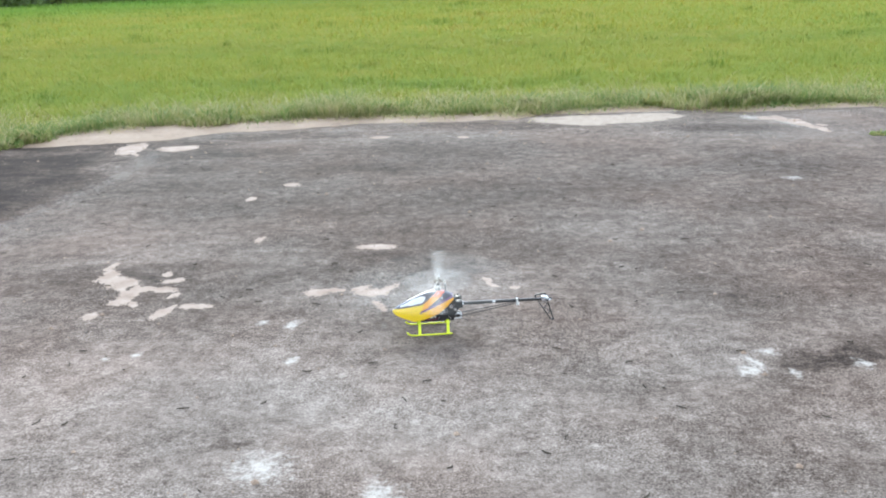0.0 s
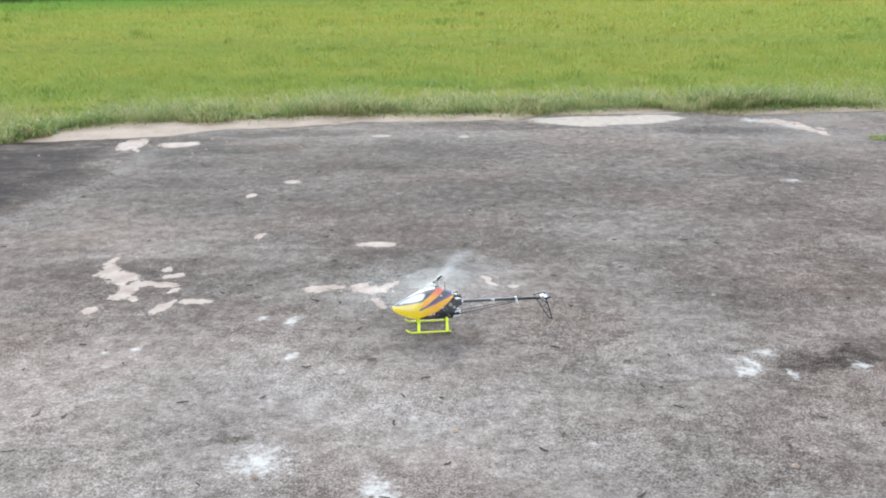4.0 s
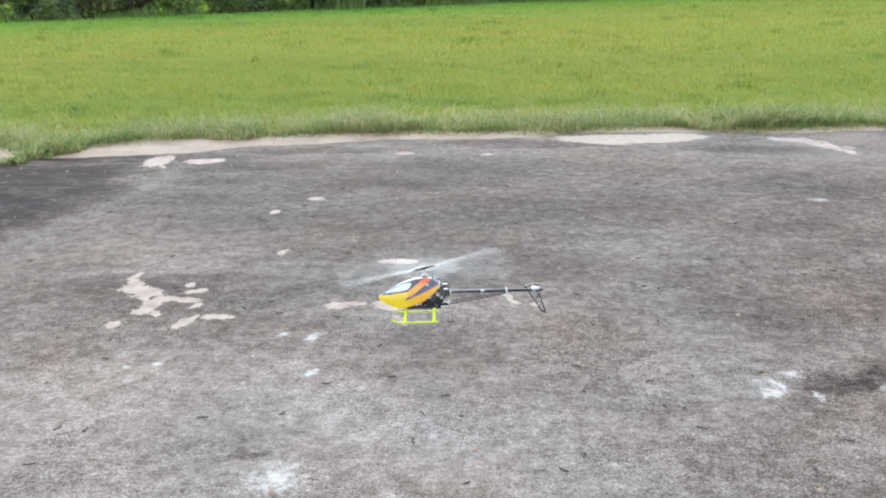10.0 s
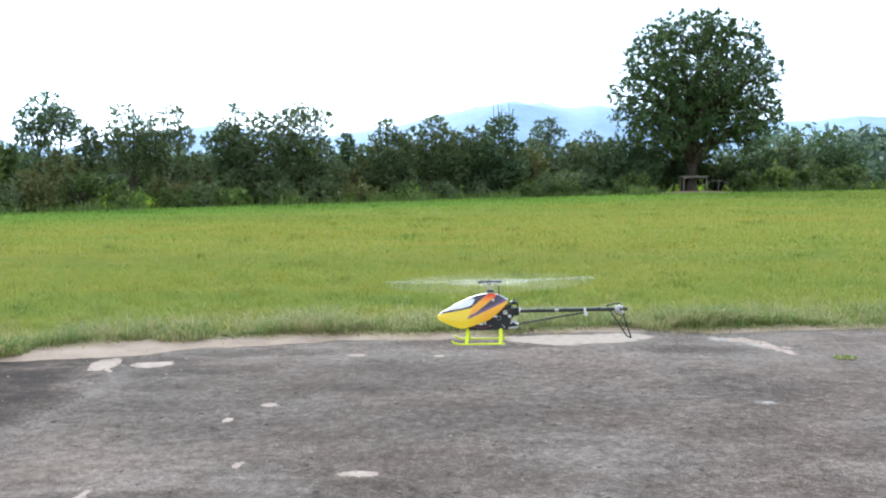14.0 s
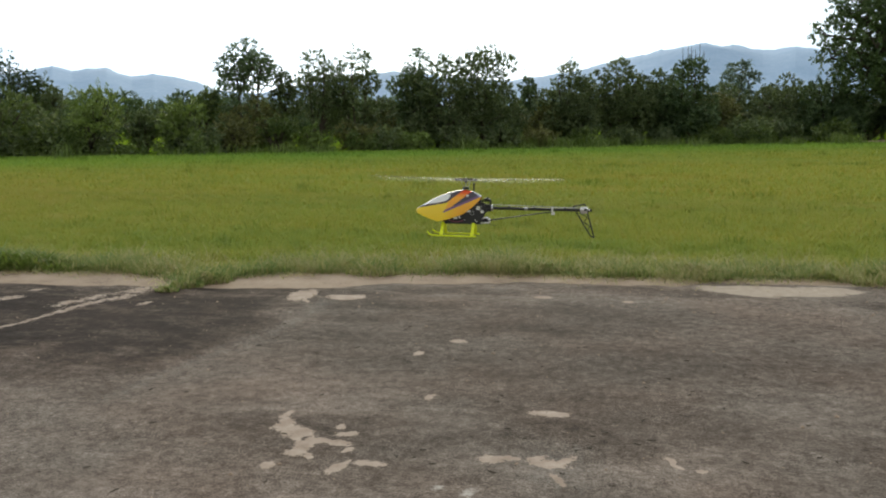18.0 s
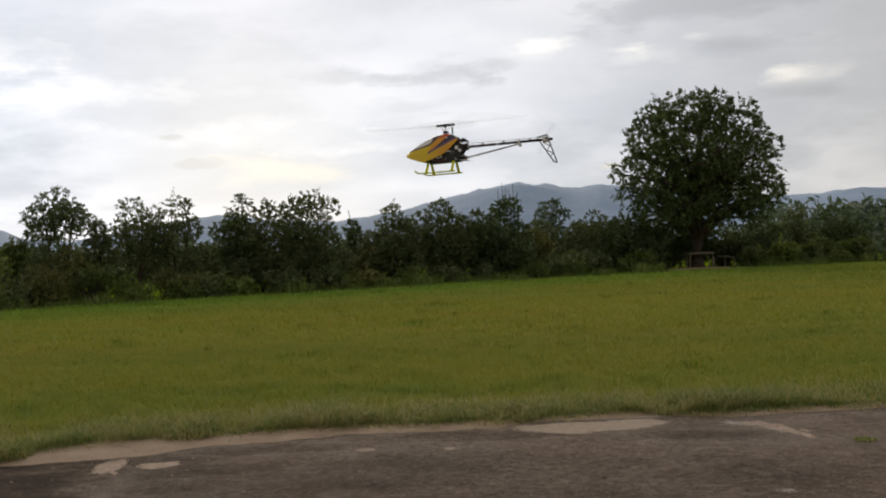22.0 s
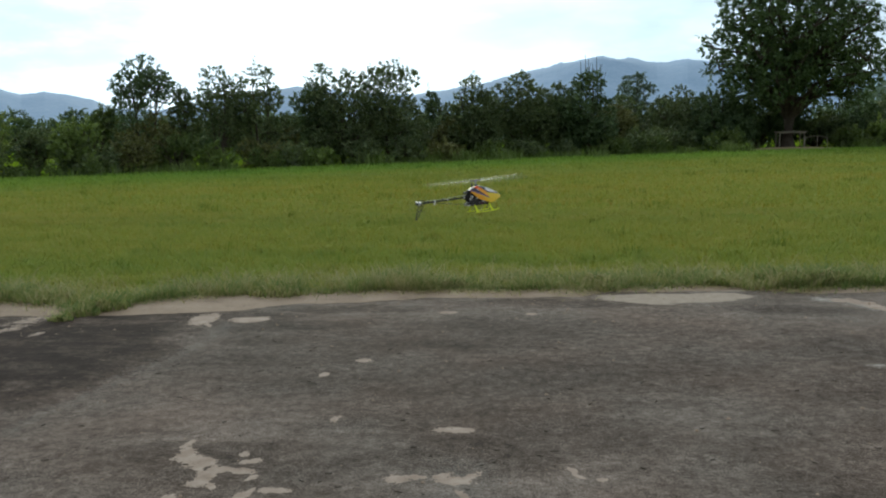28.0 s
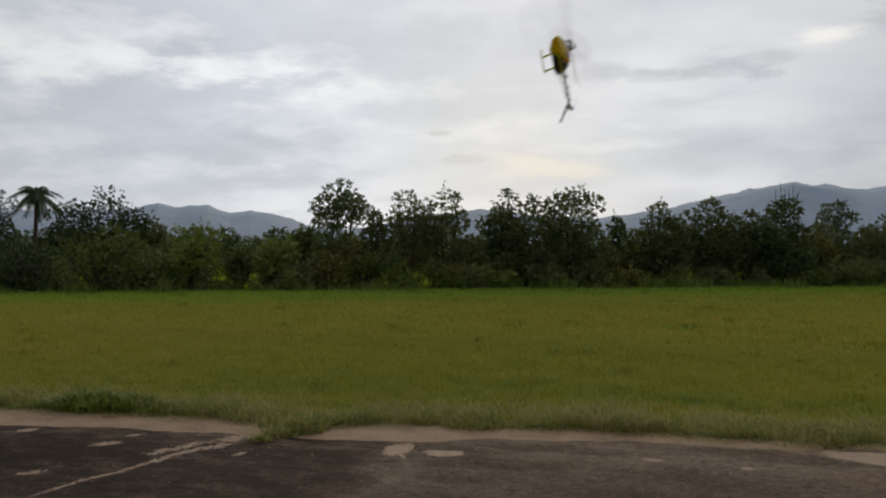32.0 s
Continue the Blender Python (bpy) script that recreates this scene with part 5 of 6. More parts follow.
def make_platform():
    """The plank shelf built round the foot of the big tree."""
    top = new("plank_platform")
    top.location = (17.4, 63.5, -0.1)
    for i in range(5):
        part("board", block(bmesh.new(), (1.9 + 0.1 * (i % 2), 0.22, 0.05), (0, -0.5 + 0.25 * i, 1.18), (0, 0, 1.5 * (i % 3 - 1)), 0.01), PLANK, top)
    for x, y in ((-0.82, -0.5), (0.82, -0.5), (-0.82, 0.5), (0.82, 0.5)):
        part("post", rod(bmesh.new(), (x, y, -0.05), (x * 0.98, y, 1.15), 0.045, 0.04, 10), PLANK, top)
    for y in (-0.5, 0.5):
        part("beam", block(bmesh.new(), (1.75, 0.07, 0.09), (0, y, 1.11), (0, 0, 0), 0.008), PLANK, top)
    tagged(top, "grey weathered plank platform on posts round the tree trunk", "platform")
    # the bent pole rail beside it
    rail = new("pole_rail")
    rail.location = (19.1, 63.4, -0.1)
    part("rail_bar", pipe(bmesh.new(), [(-0.75, 0, 0.72), (-0.2, 0.05, 0.85), (0.35, 0.05, 0.84), (0.8, 0, 0.68)], 0.026), PLANK, rail)
    for x, h in ((-0.72, 0.74), (0.1, 0.86), (0.78, 0.70)):
        part("post", rod(bmesh.new(), (x, 0, -0.03), (x * 0.98, 0.02, h), 0.028, 0.024, 10), PLANK, rail)
    tagged(rail, "rough bent pole rail beside the big tree", "rail")


# ---- the model helicopter ----
def canopy_paint():
    """Yellow shell with a dark upper part, an orange flash and a pale trim line, in the model's own space."""
    m, t, b = material("canopy_paint")
    xyz = t.nodes.new("ShaderNodeSeparateXYZ")
    at = place_of(t)
    t.links.new(at, xyz.inputs[0])
    x, z = xyz.outputs[0], xyz.outputs[2]

    def under(m_, c):  # z below m_ * x + c
        return math_node(t, "LESS_THAN", z, math_node(t, "MULTIPLY_ADD", x, m_, c))

    color = mix(t, grain(t, at, 60), (0.030, 0.026, 0.045), (0.060, 0.045, 0.080))
    stripe = math_node(t, "ADD", x, math_node(t, "MULTIPLY", z, 1.27))
    flash = math_node(t, "MULTIPLY", math_node(t, "GREATER_THAN", stripe, 0.181), math_node(t, "LESS_THAN", stripe, 0.217))
    hot = mix(t, ramp(t, z, [(0.140, 0.0), (0.158, 1.0)]), (0.90, 0.40, 0.012), (0.82, 0.09, 0.015))
    color = mix(t, flash, color, hot)
    trim = math_node(t, "MULTIPLY", under(-0.445, 0.1260), math_node(t, "LESS_THAN", x, 0.085))
    color = mix(t, trim, color, (0.15, 0.075, 0.20))
    wing = math_node(t, "MULTIPLY", under(-0.445, 0.1175), math_node(t, "LESS_THAN", x, 0.12))
    color = mix(t, wing, color, mix(t, ramp(t, x, [(0.015, 0.0), (0.075, 1.0)]), (0.90, 0.43, 0.005), (0.90, 0.64, 0.008)))
    front = math_node(t, "MULTIPLY", under(-0.20, 0.1330), math_node(t, "GREATER_THAN", math_node(t, "ADD", x, math_node(t, "MULTIPLY", z, 0.5)), 0.118))
    color = mix(t, front, color, (0.90, 0.64, 0.008))
    t.links.new(color, b.inputs["Base Color"])
    b.inputs["Roughness"].default_value = 0.28
    b.inputs["Coat Weight"].default_value = 0.5
    b.inputs["Coat Roughness"].default_value = 0.12
    bump(t, b, grain(t, at, 300, 2), 0.03, 0.0005)
    return m


def see_through(name, color, rings, rough=0.5):
    """A thin veil whose density depends on the distance from the mast; rings: (distance, density)."""
    m, t, b = material(name)
    at = place_of(t)
    ln = t.nodes.new("ShaderNodeVectorMath")
    ln.operation = "LENGTH"
    t.links.new(at, ln.inputs[0])
    b.inputs["Base Color"].default_value = (*color, 1)
    b.inputs["Roughness"].default_value = rough
    t.links.new(ramp(t, ln.outputs["Value"], rings), b.inputs["Alpha"])
    return m


CARBON = plain("carbon_plate", (0.020, 0.020, 0.022), 0.38, 0.0, 0.3, 90)
BLACK = plain("black_plastic", (0.016, 0.016, 0.017), 0.45, 0.0, 0.25, 70)
ALLOY = plain("bright_alloy", (0.72, 0.72, 0.74), 0.28, 1.0, 0.08, 60)
STEEL = plain("steel_rod", (0.45, 0.45, 0.47), 0.3, 1.0, 0.1, 60)
NEON = plain("neon_yellow_plastic", (0.78, 0.88, 0.012), 0.45, 0.0, 0.06, 50)
SCREEN = plain("silver_screen_film", (0.82, 0.83, 0.85), 0.22, 0.0, 0.06, 30, 0.4)
BLADE = plain("pale_fibreglass", (0.66, 0.67, 0.68), 0.35, 0.0, 0.05, 30)
WHITE = plain("white_plastic", (0.78, 0.78, 0.77), 0.5, 0.0, 0.05, 40)
BATTERY = plain("battery_wrap", (0.05, 0.05, 0.07), 0.3, 0.0, 0.3, 30)
LEAD = plain("motor_lead_sleeve", (0.22, 0.05, 0.10), 0.5, 0.0, 0.2, 60)
COPPER = plain("copper_winding", (0.45, 0.20, 0.08), 0.35, 1.0, 0.2, 200)
BLADE.node_tree.nodes["Principled BSDF"].inputs["Alpha"].default_value = 0.09
TAIL_BLADE = plain("black_tail_blade", (0.03, 0.03, 0.03), 0.4, 0.0, 0.2, 60)
TAIL_BLADE.node_tree.nodes["Principled BSDF"].inputs["Alpha"].default_value = 0.03
VEIL = see_through("swept_blades", (0.70, 0.71, 0.72), [(0.0, 0.0), (0.035, 0.135), (0.12, 0.115), (0.145, 0.035), (0.33, 0.022), (0.355, 0.0)])
SWEEP = see_through("blade_sweep", (0.72, 0.73, 0.74), [(0.0, 0.08), (0.10, 0.065), (0.18, 0.035), (0.30, 0.015), (0.345, 0.004)])
TAIL_VEIL = see_through("swept_tail_blades", (0.5, 0.5, 0.5), [(0.0, 0.03), (0.05, 0.02), (0.068, 0.01), (0.072, 0.0)])
HEAD_VEIL = see_through("swept_rotor_head", (0.03, 0.03, 0.03), [(0.0, 0.3), (0.018, 0.35), (0.024, 0.75), (0.034, 0.70), (0.038, 0.0)])
PAINT = canopy_paint()

TOP_LINE = ((0.182, 0.090), (0.176, 0.098), (0.160, 0.108), (0.120, 0.131), (0.080, 0.150), (0.040, 0.163), (0.0, 0.168), (-0.030, 0.162), (-0.058, 0.146))
LOW_LINE = ((0.182, 0.087), (0.176, 0.080), (0.150, 0.069), (0.120, 0.058), (0.095, 0.051), (0.060, 0.060), (0.020, 0.074), (0.0, 0.083), (-0.030, 0.106), (-0.058, 0.134))
WIDE_LINE = ((0.182, 0.002), (0.176, 0.011), (0.160, 0.021), (0.120, 0.032), (0.080, 0.038), (0.040, 0.040), (0.0, 0.038), (-0.058, 0.032))


def along(line, x):
    pts = sorted(line)
    return float(np.interp(x, [p[0] for p in pts], [p[1] for p in pts]))


def canopy_point(x, a, out=0.0):
    """A point of the shell: a runs from one lower edge (0) over the crown (0.5) to the other (1)."""
    top, low, w = along(TOP_LINE, x), along(LOW_LINE, x), along(WIDE_LINE, x)
    s = math.pi * (a - 0.5)
    u, v = math.sin(s), math.cos(s)
    y = (w + out) * math.copysign(abs(u) ** 0.85, u)
    z = low + (top - low + out) * max(0.0, v) ** 0.85
    return (x, -y, z)


def canopy_shell():
    bm = bmesh.new()
    xs = [0.182 - 0.240 * (i / 30) ** 1.25 for i in range(31)]
    n = 28
    grid = [[bm.verts.new(canopy_point(x, k / n)) for k in range(n + 1)] for x in xs]
    for p, q in zip(grid, grid[1:]):
        for k in range(n):
            bm.faces.new((p[k], p[k + 1], q[k + 1], q[k]))
    bm.faces.new(grid[0])
    for p, q in zip(grid[:18], grid[1:19]):  # the chin closes underneath
        if p[0].co.x > 0.094:
            bm.faces.new((p[0], q[0], q[n], p[n]))
    return bm


def canopy_window(sgn):
    """A bright side window, lying 0.6 mm proud of the shell."""
    bm = bmesh.new()
    rows = []
    for i in range(15):
        x = 0.152 - 0.100 * i / 14
        top, low = along(TOP_LINE, x), along(LOW_LINE, x)
        lo = np.interp(x, (0.052, 0.062, 0.10, 0.13, 0.152), (0.144, 0.128, 0.118, 0.114, 0.107))
        hi = min(np.interp(x, (0.052, 0.07, 0.10, 0.13, 0.152), (0.150, 0.149, 0.138, 0.122, 0.110)), top - 0.0025)
        edge = [0.5 - math.acos(max(0.0, (z - low) / (top - low)) ** (1 / 0.85)) / math.pi for z in (lo, hi)]
        rows.append([bm.verts.new(canopy_point(x, (a if sgn > 0 else 1 - a), 0.0007)) for a in np.linspace(*edge, 6)])
    for p, q in zip(rows, rows[1:]):
        for k in range(5):
            bm.faces.new((p[k], p[k + 1], q[k + 1], q[k]))
    return bm


def aerofoil(length, root, chord, tip, thick=0.006):
    """A blade along +x: rounded nose, thin tail, a little washed out at the tip."""
    bm = bmesh.new()
    rings = []
    for s in (0.0, 0.12, 0.5, 0.9, 0.985, 1.0):
        c = chord * (0.75 if s == 0 else 1.0) * (1 if s < 0.95 else (0.86 if s < 1 else 0.6)) * (1 + (tip - 1) * s)
        x = root + (length - root) * s
        th = thick * (1 - 0.35 * s)
        rings.append([bm.verts.new((x, c * u, th * w)) for u, w in ((0.5, 0), (0.42, 0.42), (0.2, 0.5), (-0.2, 0.25), (-0.5, 0.03), (-0.5, -0.03), (-0.2, -0.22), (0.2, -0.42), (0.42, -0.36))])
    for p, q in zip(rings, rings[1:]):
        for k in range(9):
            bm.faces.new((p[k], p[(k + 1) % 9], q[(k + 1) % 9], q[k]))
    bm.faces.new(rings[0][::-1])
    bm.faces.new(rings[-1])
    return bm


def disc(r0, r1, axis, n=64, start=0.0, end=360.0):
    """A thin ring or a sector of one, from start to end degrees."""
    bm = bmesh.new()
    ring = [[], []]
    for j, r in enumerate((r0, r1)):
        for k in range(n + 1):
            a = radians(start + (end - start) * k / n)
            p = (r * math.cos(a), r * math.sin(a), -0.001 * (end - start < 360)) if axis == "z" else (r * math.cos(a), 0, r * math.sin(a))
            ring[j].append(bm.verts.new(p))
    for k in range(n):
        bm.faces.new((ring[0][k], ring[1][k], ring[1][k + 1], ring[0][k + 1]))
    return bm


def make_helicopter():
    """x is forward, y to its left, z up; the origin lies between the skids, under the mast."""
    h = new("model_helicopter")
    tagged(h, "yellow, orange and black radio-controlled model helicopter with neon skids", "model helicopter")
    B = bmesh.new
    canopy = part("canopy", canopy_shell(), PAINT, h, "glossy yellow shell with a dark top and orange flash")
    for s in (1, -1):
        part("window", canopy_window(s), SCREEN, canopy, "silver-white side window")
        part("grommet", rod(B(), (-0.012, s * 0.0375, 0.147), (-0.012, s * 0.041, 0.147), 0.0042, 0.0035, 14), WHITE, canopy, "white mounting grommet")
    # side plates
    side = ((0.075, 0.050), (0.085, 0.066), (0.050, 0.072), (0.030, 0.118), (-0.020, 0.128), (-0.070, 0.120), (-0.084, 0.096), (-0.070, 0.080), (-0.060, 0.052), (-0.050, 0.046), (0.060, 0.046))
    for s in (1, -1):
        part("side_plate", plate(B(), side, 0.002, s * 0.021), CARBON, h)
        part("canopy_post", rod(B(), (-0.012, s * 0.02, 0.147), (-0.012, s * 0.040, 0.147), 0.002, 0.002, 8), ALLOY, h)
        part("bearing", rod(B(), (-0.050, s * 0.0215, 0.103), (-0.050, s * 0.025, 0.103), 0.008, 0.008, 18), ALLOY, h)
        for x, z in ((0.055, 0.060), (0.0, 0.058), (-0.040, 0.060), (0.010, 0.105), (-0.030, 0.115), (-0.062, 0.110)):
            part("screw", rod(B(), (x, s * 0.0215, z), (x, s * 0.0238, z), 0.0022, 0.0018, 8), ALLOY, h)
    # what hangs on the outside of the side plates
        part("aileron_servo", block(B(), (0.024, 0.010, 0.012), (0.030, s * 0.0275, 0.066), (0, 6, 0), 0.001), BLACK, h)
        part("servo_label", block(B(), (0.014, 0.0006, 0.007), (0.031, s * 0.0329, 0.066), (0, 6, 0), 0), WHITE, h, "pale servo label")
        part("servo_horn", block(B(), (0.005, 0.002, 0.020), (0.018, s * 0.0335, 0.074), (0, 14, 0), 0.0008), WHITE, h)
        part("linkage", rod(B(), (0.016, s * 0.0345, 0.082), (0.002, s * 0.026, 0.150), 0.0011, 0.0011, 6), STEEL, h)
        part("ball_link", rod(B(), (0.016, s * 0.0330, 0.082), (0.016, s * 0.0365, 0.082), 0.0026, 0.0026, 10), BLACK, h)
        part("frame_spacer", rod(B(), (-0.064, s * 0.0215, 0.090), (-0.064, s * 0.0255, 0.090), 0.0065, 0.0065, 16), ALLOY, h)
        part("lightening_ring", rod(B(), (-0.028, s * 0.0212, 0.084), (-0.028, s * 0.0226, 0.084), 0.008, 0.008, 24), STEEL, h, "machined steel ring on the side plate")
        part("ring_centre", rod(B(), (-0.028, s * 0.0222, 0.084), (-0.028, s * 0.0232, 0.084), 0.0066, 0.0066, 24), BLACK, h)
        part("motor_lead", pipe(B(), [(0.062, s * 0.023, 0.060), (0.046, s * 0.0275, 0.054), (0.020, s * 0.0265, 0.052), (0.004, s * 0.024, 0.058)], 0.0016), LEAD, h, "dull red and purple motor lead")
        part("strut_screw", rod(B(), (-0.045, s * 0.0215, 0.054), (-0.045, s * 0.0240, 0.054), 0.0024, 0.0024, 8), ALLOY, h)
    part("bottom_plate", block(B(), (0.135, 0.044, 0.004), (0.008, 0, 0.046), (0, 0, 0), 0.001), CARBON, h)
    part("battery_tray", block(B(), (0.10, 0.036, 0.004), (0.105, 0, 0.068), (0, -8, 0), 0.001), CARBON, h)
    part("battery", block(B(), (0.095, 0.032, 0.026), (0.095, 0, 0.085), (0, -8, 0), 0.004), BATTERY, h)
    part("speed_controller", block(B(), (0.045, 0.026, 0.012), (0.085, 0, 0.060), (0, -4, 0), 0.003), BLACK, h)
    motor = part("motor", rod(B(), (0.030, 0, 0.056), (0.030, 0, 0.086), 0.0140, 0.0140, 24), ALLOY, h)
    part("winding", rod(B(), (0.030, 0, 0.060), (0.030, 0, 0.066), 0.0145, 0.0145, 24), COPPER, motor)
    part("pinion", rod(B(), (0.030, 0, 0.086), (0.030, 0, 0.096), 0.004, 0.004, 12), STEEL, motor)
    gear = B()
    rod(gear, (0, 0, 0.088), (0, 0, 0.094), 0.031, 0.031, 48)
    rod(gear, (0, 0, 0.082), (0, 0, 0.100), 0.008, 0.008, 16)
    part("main_gear", gear, WHITE, h, "white toothed main gear")
    part("tail_gear", rod(B(), (-0.062, 0, 0.086), (-0.062, 0, 0.092), 0.013, 0.013, 28), BLACK, h)
    # servos and gear that show behind the canopy
    for x, y, z, turn in ((0.040, 0.013, 0.118, 0), (0.040, -0.013, 0.118, 0), (-0.052, 0.011, 0.132, 90)):
        sv = part("servo", block(B(), (0.023, 0.012, 0.024), (x, y, z), (0, 0, turn), 0.001), BLACK, h)
        part("servo_arm", block(B(), (0.016, 0.003, 0.004), (x - 0.006, y * 1.5, z + 0.014), (0, 20, turn), 0.001), WHITE, sv)
        part("servo_lug", block(B(), (0.032, 0.012, 0.002), (x, y, z + 0.006), (0, 0, turn), 0), BLACK, sv)
    part("receiver", block(B(), (0.030, 0.024, 0.013), (-0.072, 0, 0.060), (0, 0, 0), 0.002), BLACK, h)
    part("gyro", block(B(), (0.022, 0.022, 0.011), (-0.078, 0, 0.132), (0, 0, 0), 0.002), BLACK, h)
    part("rear_brace", pipe(B(), [(-0.062, 0.018, 0.126), (-0.080, 0.018, 0.140), (-0.092, 0.014, 0.128), (-0.090, 0.014, 0.100)], 0.003), BLACK, h)
    part("rear_brace", pipe(B(), [(-0.062, -0.018, 0.126), (-0.080, -0.018, 0.140), (-0.092, -0.014, 0.128), (-0.090, -0.014, 0.100)], 0.003), BLACK, h)
    for s in (1, -1):
        part("lower_bracket", pipe(B(), [(-0.060, s * 0.016, 0.062), (-0.078, s * 0.016, 0.070), (-0.092, s * 0.012, 0.058), (-0.090, s * 0.012, 0.050), (-0.060, s * 0.016, 0.049)], 0.0024), ALLOY, h)
    part("boom_mount", block(B(), (0.026, 0.026, 0.026), (-0.083, 0, 0.1035), (0, 0, 0), 0.004), BLACK, h)
    part("boom_collar", rod(B(), (-0.094, 0, 0.1035), (-0.101, 0, 0.1035), 0.0105, 0.0105, 20), ALLOY, h, "polished alloy boom collar")
    # tail
    part("tail_boom", rod(B(), (-0.090, 0, 0.1035), (-0.428, 0, 0.1035), 0.0055, 0.0055, 18), CARBON, h)
    for a, b in ((-0.215, -0.228),):
        part("boom_marking", rod(B(), (a, 0, 0.1035), (b, 0, 0.1035), 0.0057, 0.0057, 18), STEEL, h, "small pale marking on the boom")
    for s in (1, -1):
        part("boom_support", rod(B(), (-0.066, s * 0.017, 0.055), (-0.312, s * 0.007, 0.095), 0.0016, 0.0016, 8), CARBON, h)
    clamp = B()
    block(clamp, (0.007, 0.019, 0.019), (-0.315, 0, 0.1035), (0, 0, 0), 0.002)
    block(clamp, (0.012, 0.006, 0.012), (-0.318, 0, 0.090), (0, 0, 0), 0.002)
    part("boom_clamp", clamp, WHITE, h, "white boom clamp")
    part("tail_pushrod", rod(B(), (-0.070, 0.011, 0.117), (-0.425, 0.011, 0.112), 0.0011, 0.0011, 6), STEEL, h)
    for x in (-0.16, -0.25, -0.36):
        part("pushrod_guide", block(B(), (0.005, 0.016, 0.007), (x, 0.006, 0.110), (0, 0, 0), 0.001), BLACK, h)
    # fin: an open truss
    fin = B()
    for a, b, w in (((-0.388, 0.116), (-0.452, 0.012), 0.0044), ((-0.430, 0.124), (-0.466, 0.006), 0.0044), ((-0.388, 0.116), (-0.430, 0.124), 0.0044), ((-0.452, 0.012), (-0.466, 0.006), 0.0045),
                    ((-0.412, 0.092), (-0.440, 0.078), 0.0026), ((-0.440, 0.078), (-0.428, 0.060), 0.0026), ((-0.428, 0.060), (-0.452, 0.046), 0.0026), ((-0.452, 0.046), (-0.441, 0.034), 0.0026), ((-0.412, 0.092), (-0.430, 0.102), 0.0026)):
        pipe(fin, [(a[0], -0.010, a[1]), (b[0], -0.010, b[1])], w * 0.62, 6)
    part("tail_fin", fin, CARBON, h, "open carbon tail fin")
    box = B()
    block(box, (0.026, 0.018, 0.024), (-0.426, 0, 0.1035), (0, 0, 0), 0.004)
    rod(box, (-0.432, -0.018, 0.1065), (-0.432, 0.014, 0.1065), 0.005, 0.005, 14)
    part("tail_gearbox", box, ALLOY, h, "bright alloy tail gearbox")
    part("tail_end_cap", rod(B(), (-0.438, 0, 0.1035), (-0.455, 0, 0.1035), 0.0075, 0.004, 14), BLACK, h)
    # skids
    for s in (1, -1):
        part("skid", pipe(B(), [(0.130, s * 0.054, 0.016), (0.122, s * 0.055, 0.008), (0.110, s * 0.056, 0.0035), (0.095, s * 0.056, 0.0028), (-0.048, s * 0.056, 0.0028)], 0.0031, 10), NEON, h, "neon yellow skid tube")
    for x in (0.080, -0.032):
        for s in (1, -1):
            bm = B()
            outline = [(x - 0.006, 0.003), (x + 0.006, 0.003), (x + 0.003, 0.050), (x - 0.007, 0.050)]
            plate(bm, outline, 0.004, 0)
            for v in bm.verts:
                u = (0.050 - v.co.z) / 0.047
                v.co.y += s * (0.019 + 0.037 * max(0.0, u) ** 0.75)
            part("skid_strut", bm, NEON, h, "neon yellow skid strut")
        part("skid_crossbar", block(B(), (0.011, 0.042, 0.004), (x - 0.002, 0, 0.049), (0, 0, 0), 0.001), NEON, h)
    part("antenna", pipe(B(), [(-0.075, 0.010, 0.066), (-0.09, 0.014, 0.045), (-0.115, 0.016, 0.040)], 0.0007, 6), BLACK, h)
    # mast and swashplate
    part("mast", rod(B(), (0, 0, 0.080), (0, 0, 0.206), 0.0026, 0.0026, 12), STEEL, h)
    swash = B()
    rod(swash, (0, 0, 0.170), (0, 0, 0.174), 0.0135, 0.0135, 24)
    rod(swash, (0, 0, 0.174), (0, 0, 0.178), 0.0110, 0.0110, 24)
    part("swashplate", swash, BLACK, h)
    part("guide_post", block(B(), (0.004, 0.014, 0.030), (-0.030, 0, 0.178), (0, 0, 0), 0.001), BLACK, h, "black anti-rotation post")
    for a in (60, 180, 300):
        x, y = 0.0135 * math.cos(radians(a)), 0.0135 * math.sin(radians(a))
        part("control_link", rod(B(), (x * 1.4, y * 1.2, 0.135), (x, y, 0.173), 0.0014, 0.0014, 6), STEEL, h)
    # main rotor, which turns
    hub = B()
    block(hub, (0.020, 0.012, 0.010), (0, 0, 0), (0, 0, 0), 0.002)
    rod(hub, (0, 0, -0.010), (0, 0, 0.006), 0.0058, 0.0050, 16)
    rotor = part("main_rotor", hub, BLACK, h)
    rotor.location = (0, 0, 0.204)
    for a in (0, 180):
        g = B()
        block(g, (0.030, 0.011, 0.009), (0.026, 0, 0), (0, 0, 0), 0.002)
        block(g, (0.012, 0.004, 0.003), (0.020, 0.010, 0), (0, 0, 0), 0.001)
        bmesh.ops.transform(g, matrix=pose(0, 0, 0, 0, 0, a), verts=g.verts)
        part("blade_grip", g, BLACK, rotor)
        bl = aerofoil(0.355, 0.034, 0.032, 0.96)
        bmesh.ops.transform(bl, matrix=pose(0, 0, 0, 0, 0, a) @ pose(0, 0, 0, 4, -1.2, 0), verts=bl.verts)
        part("rotor_blade", bl, BLADE, rotor, "pale rotor blade")
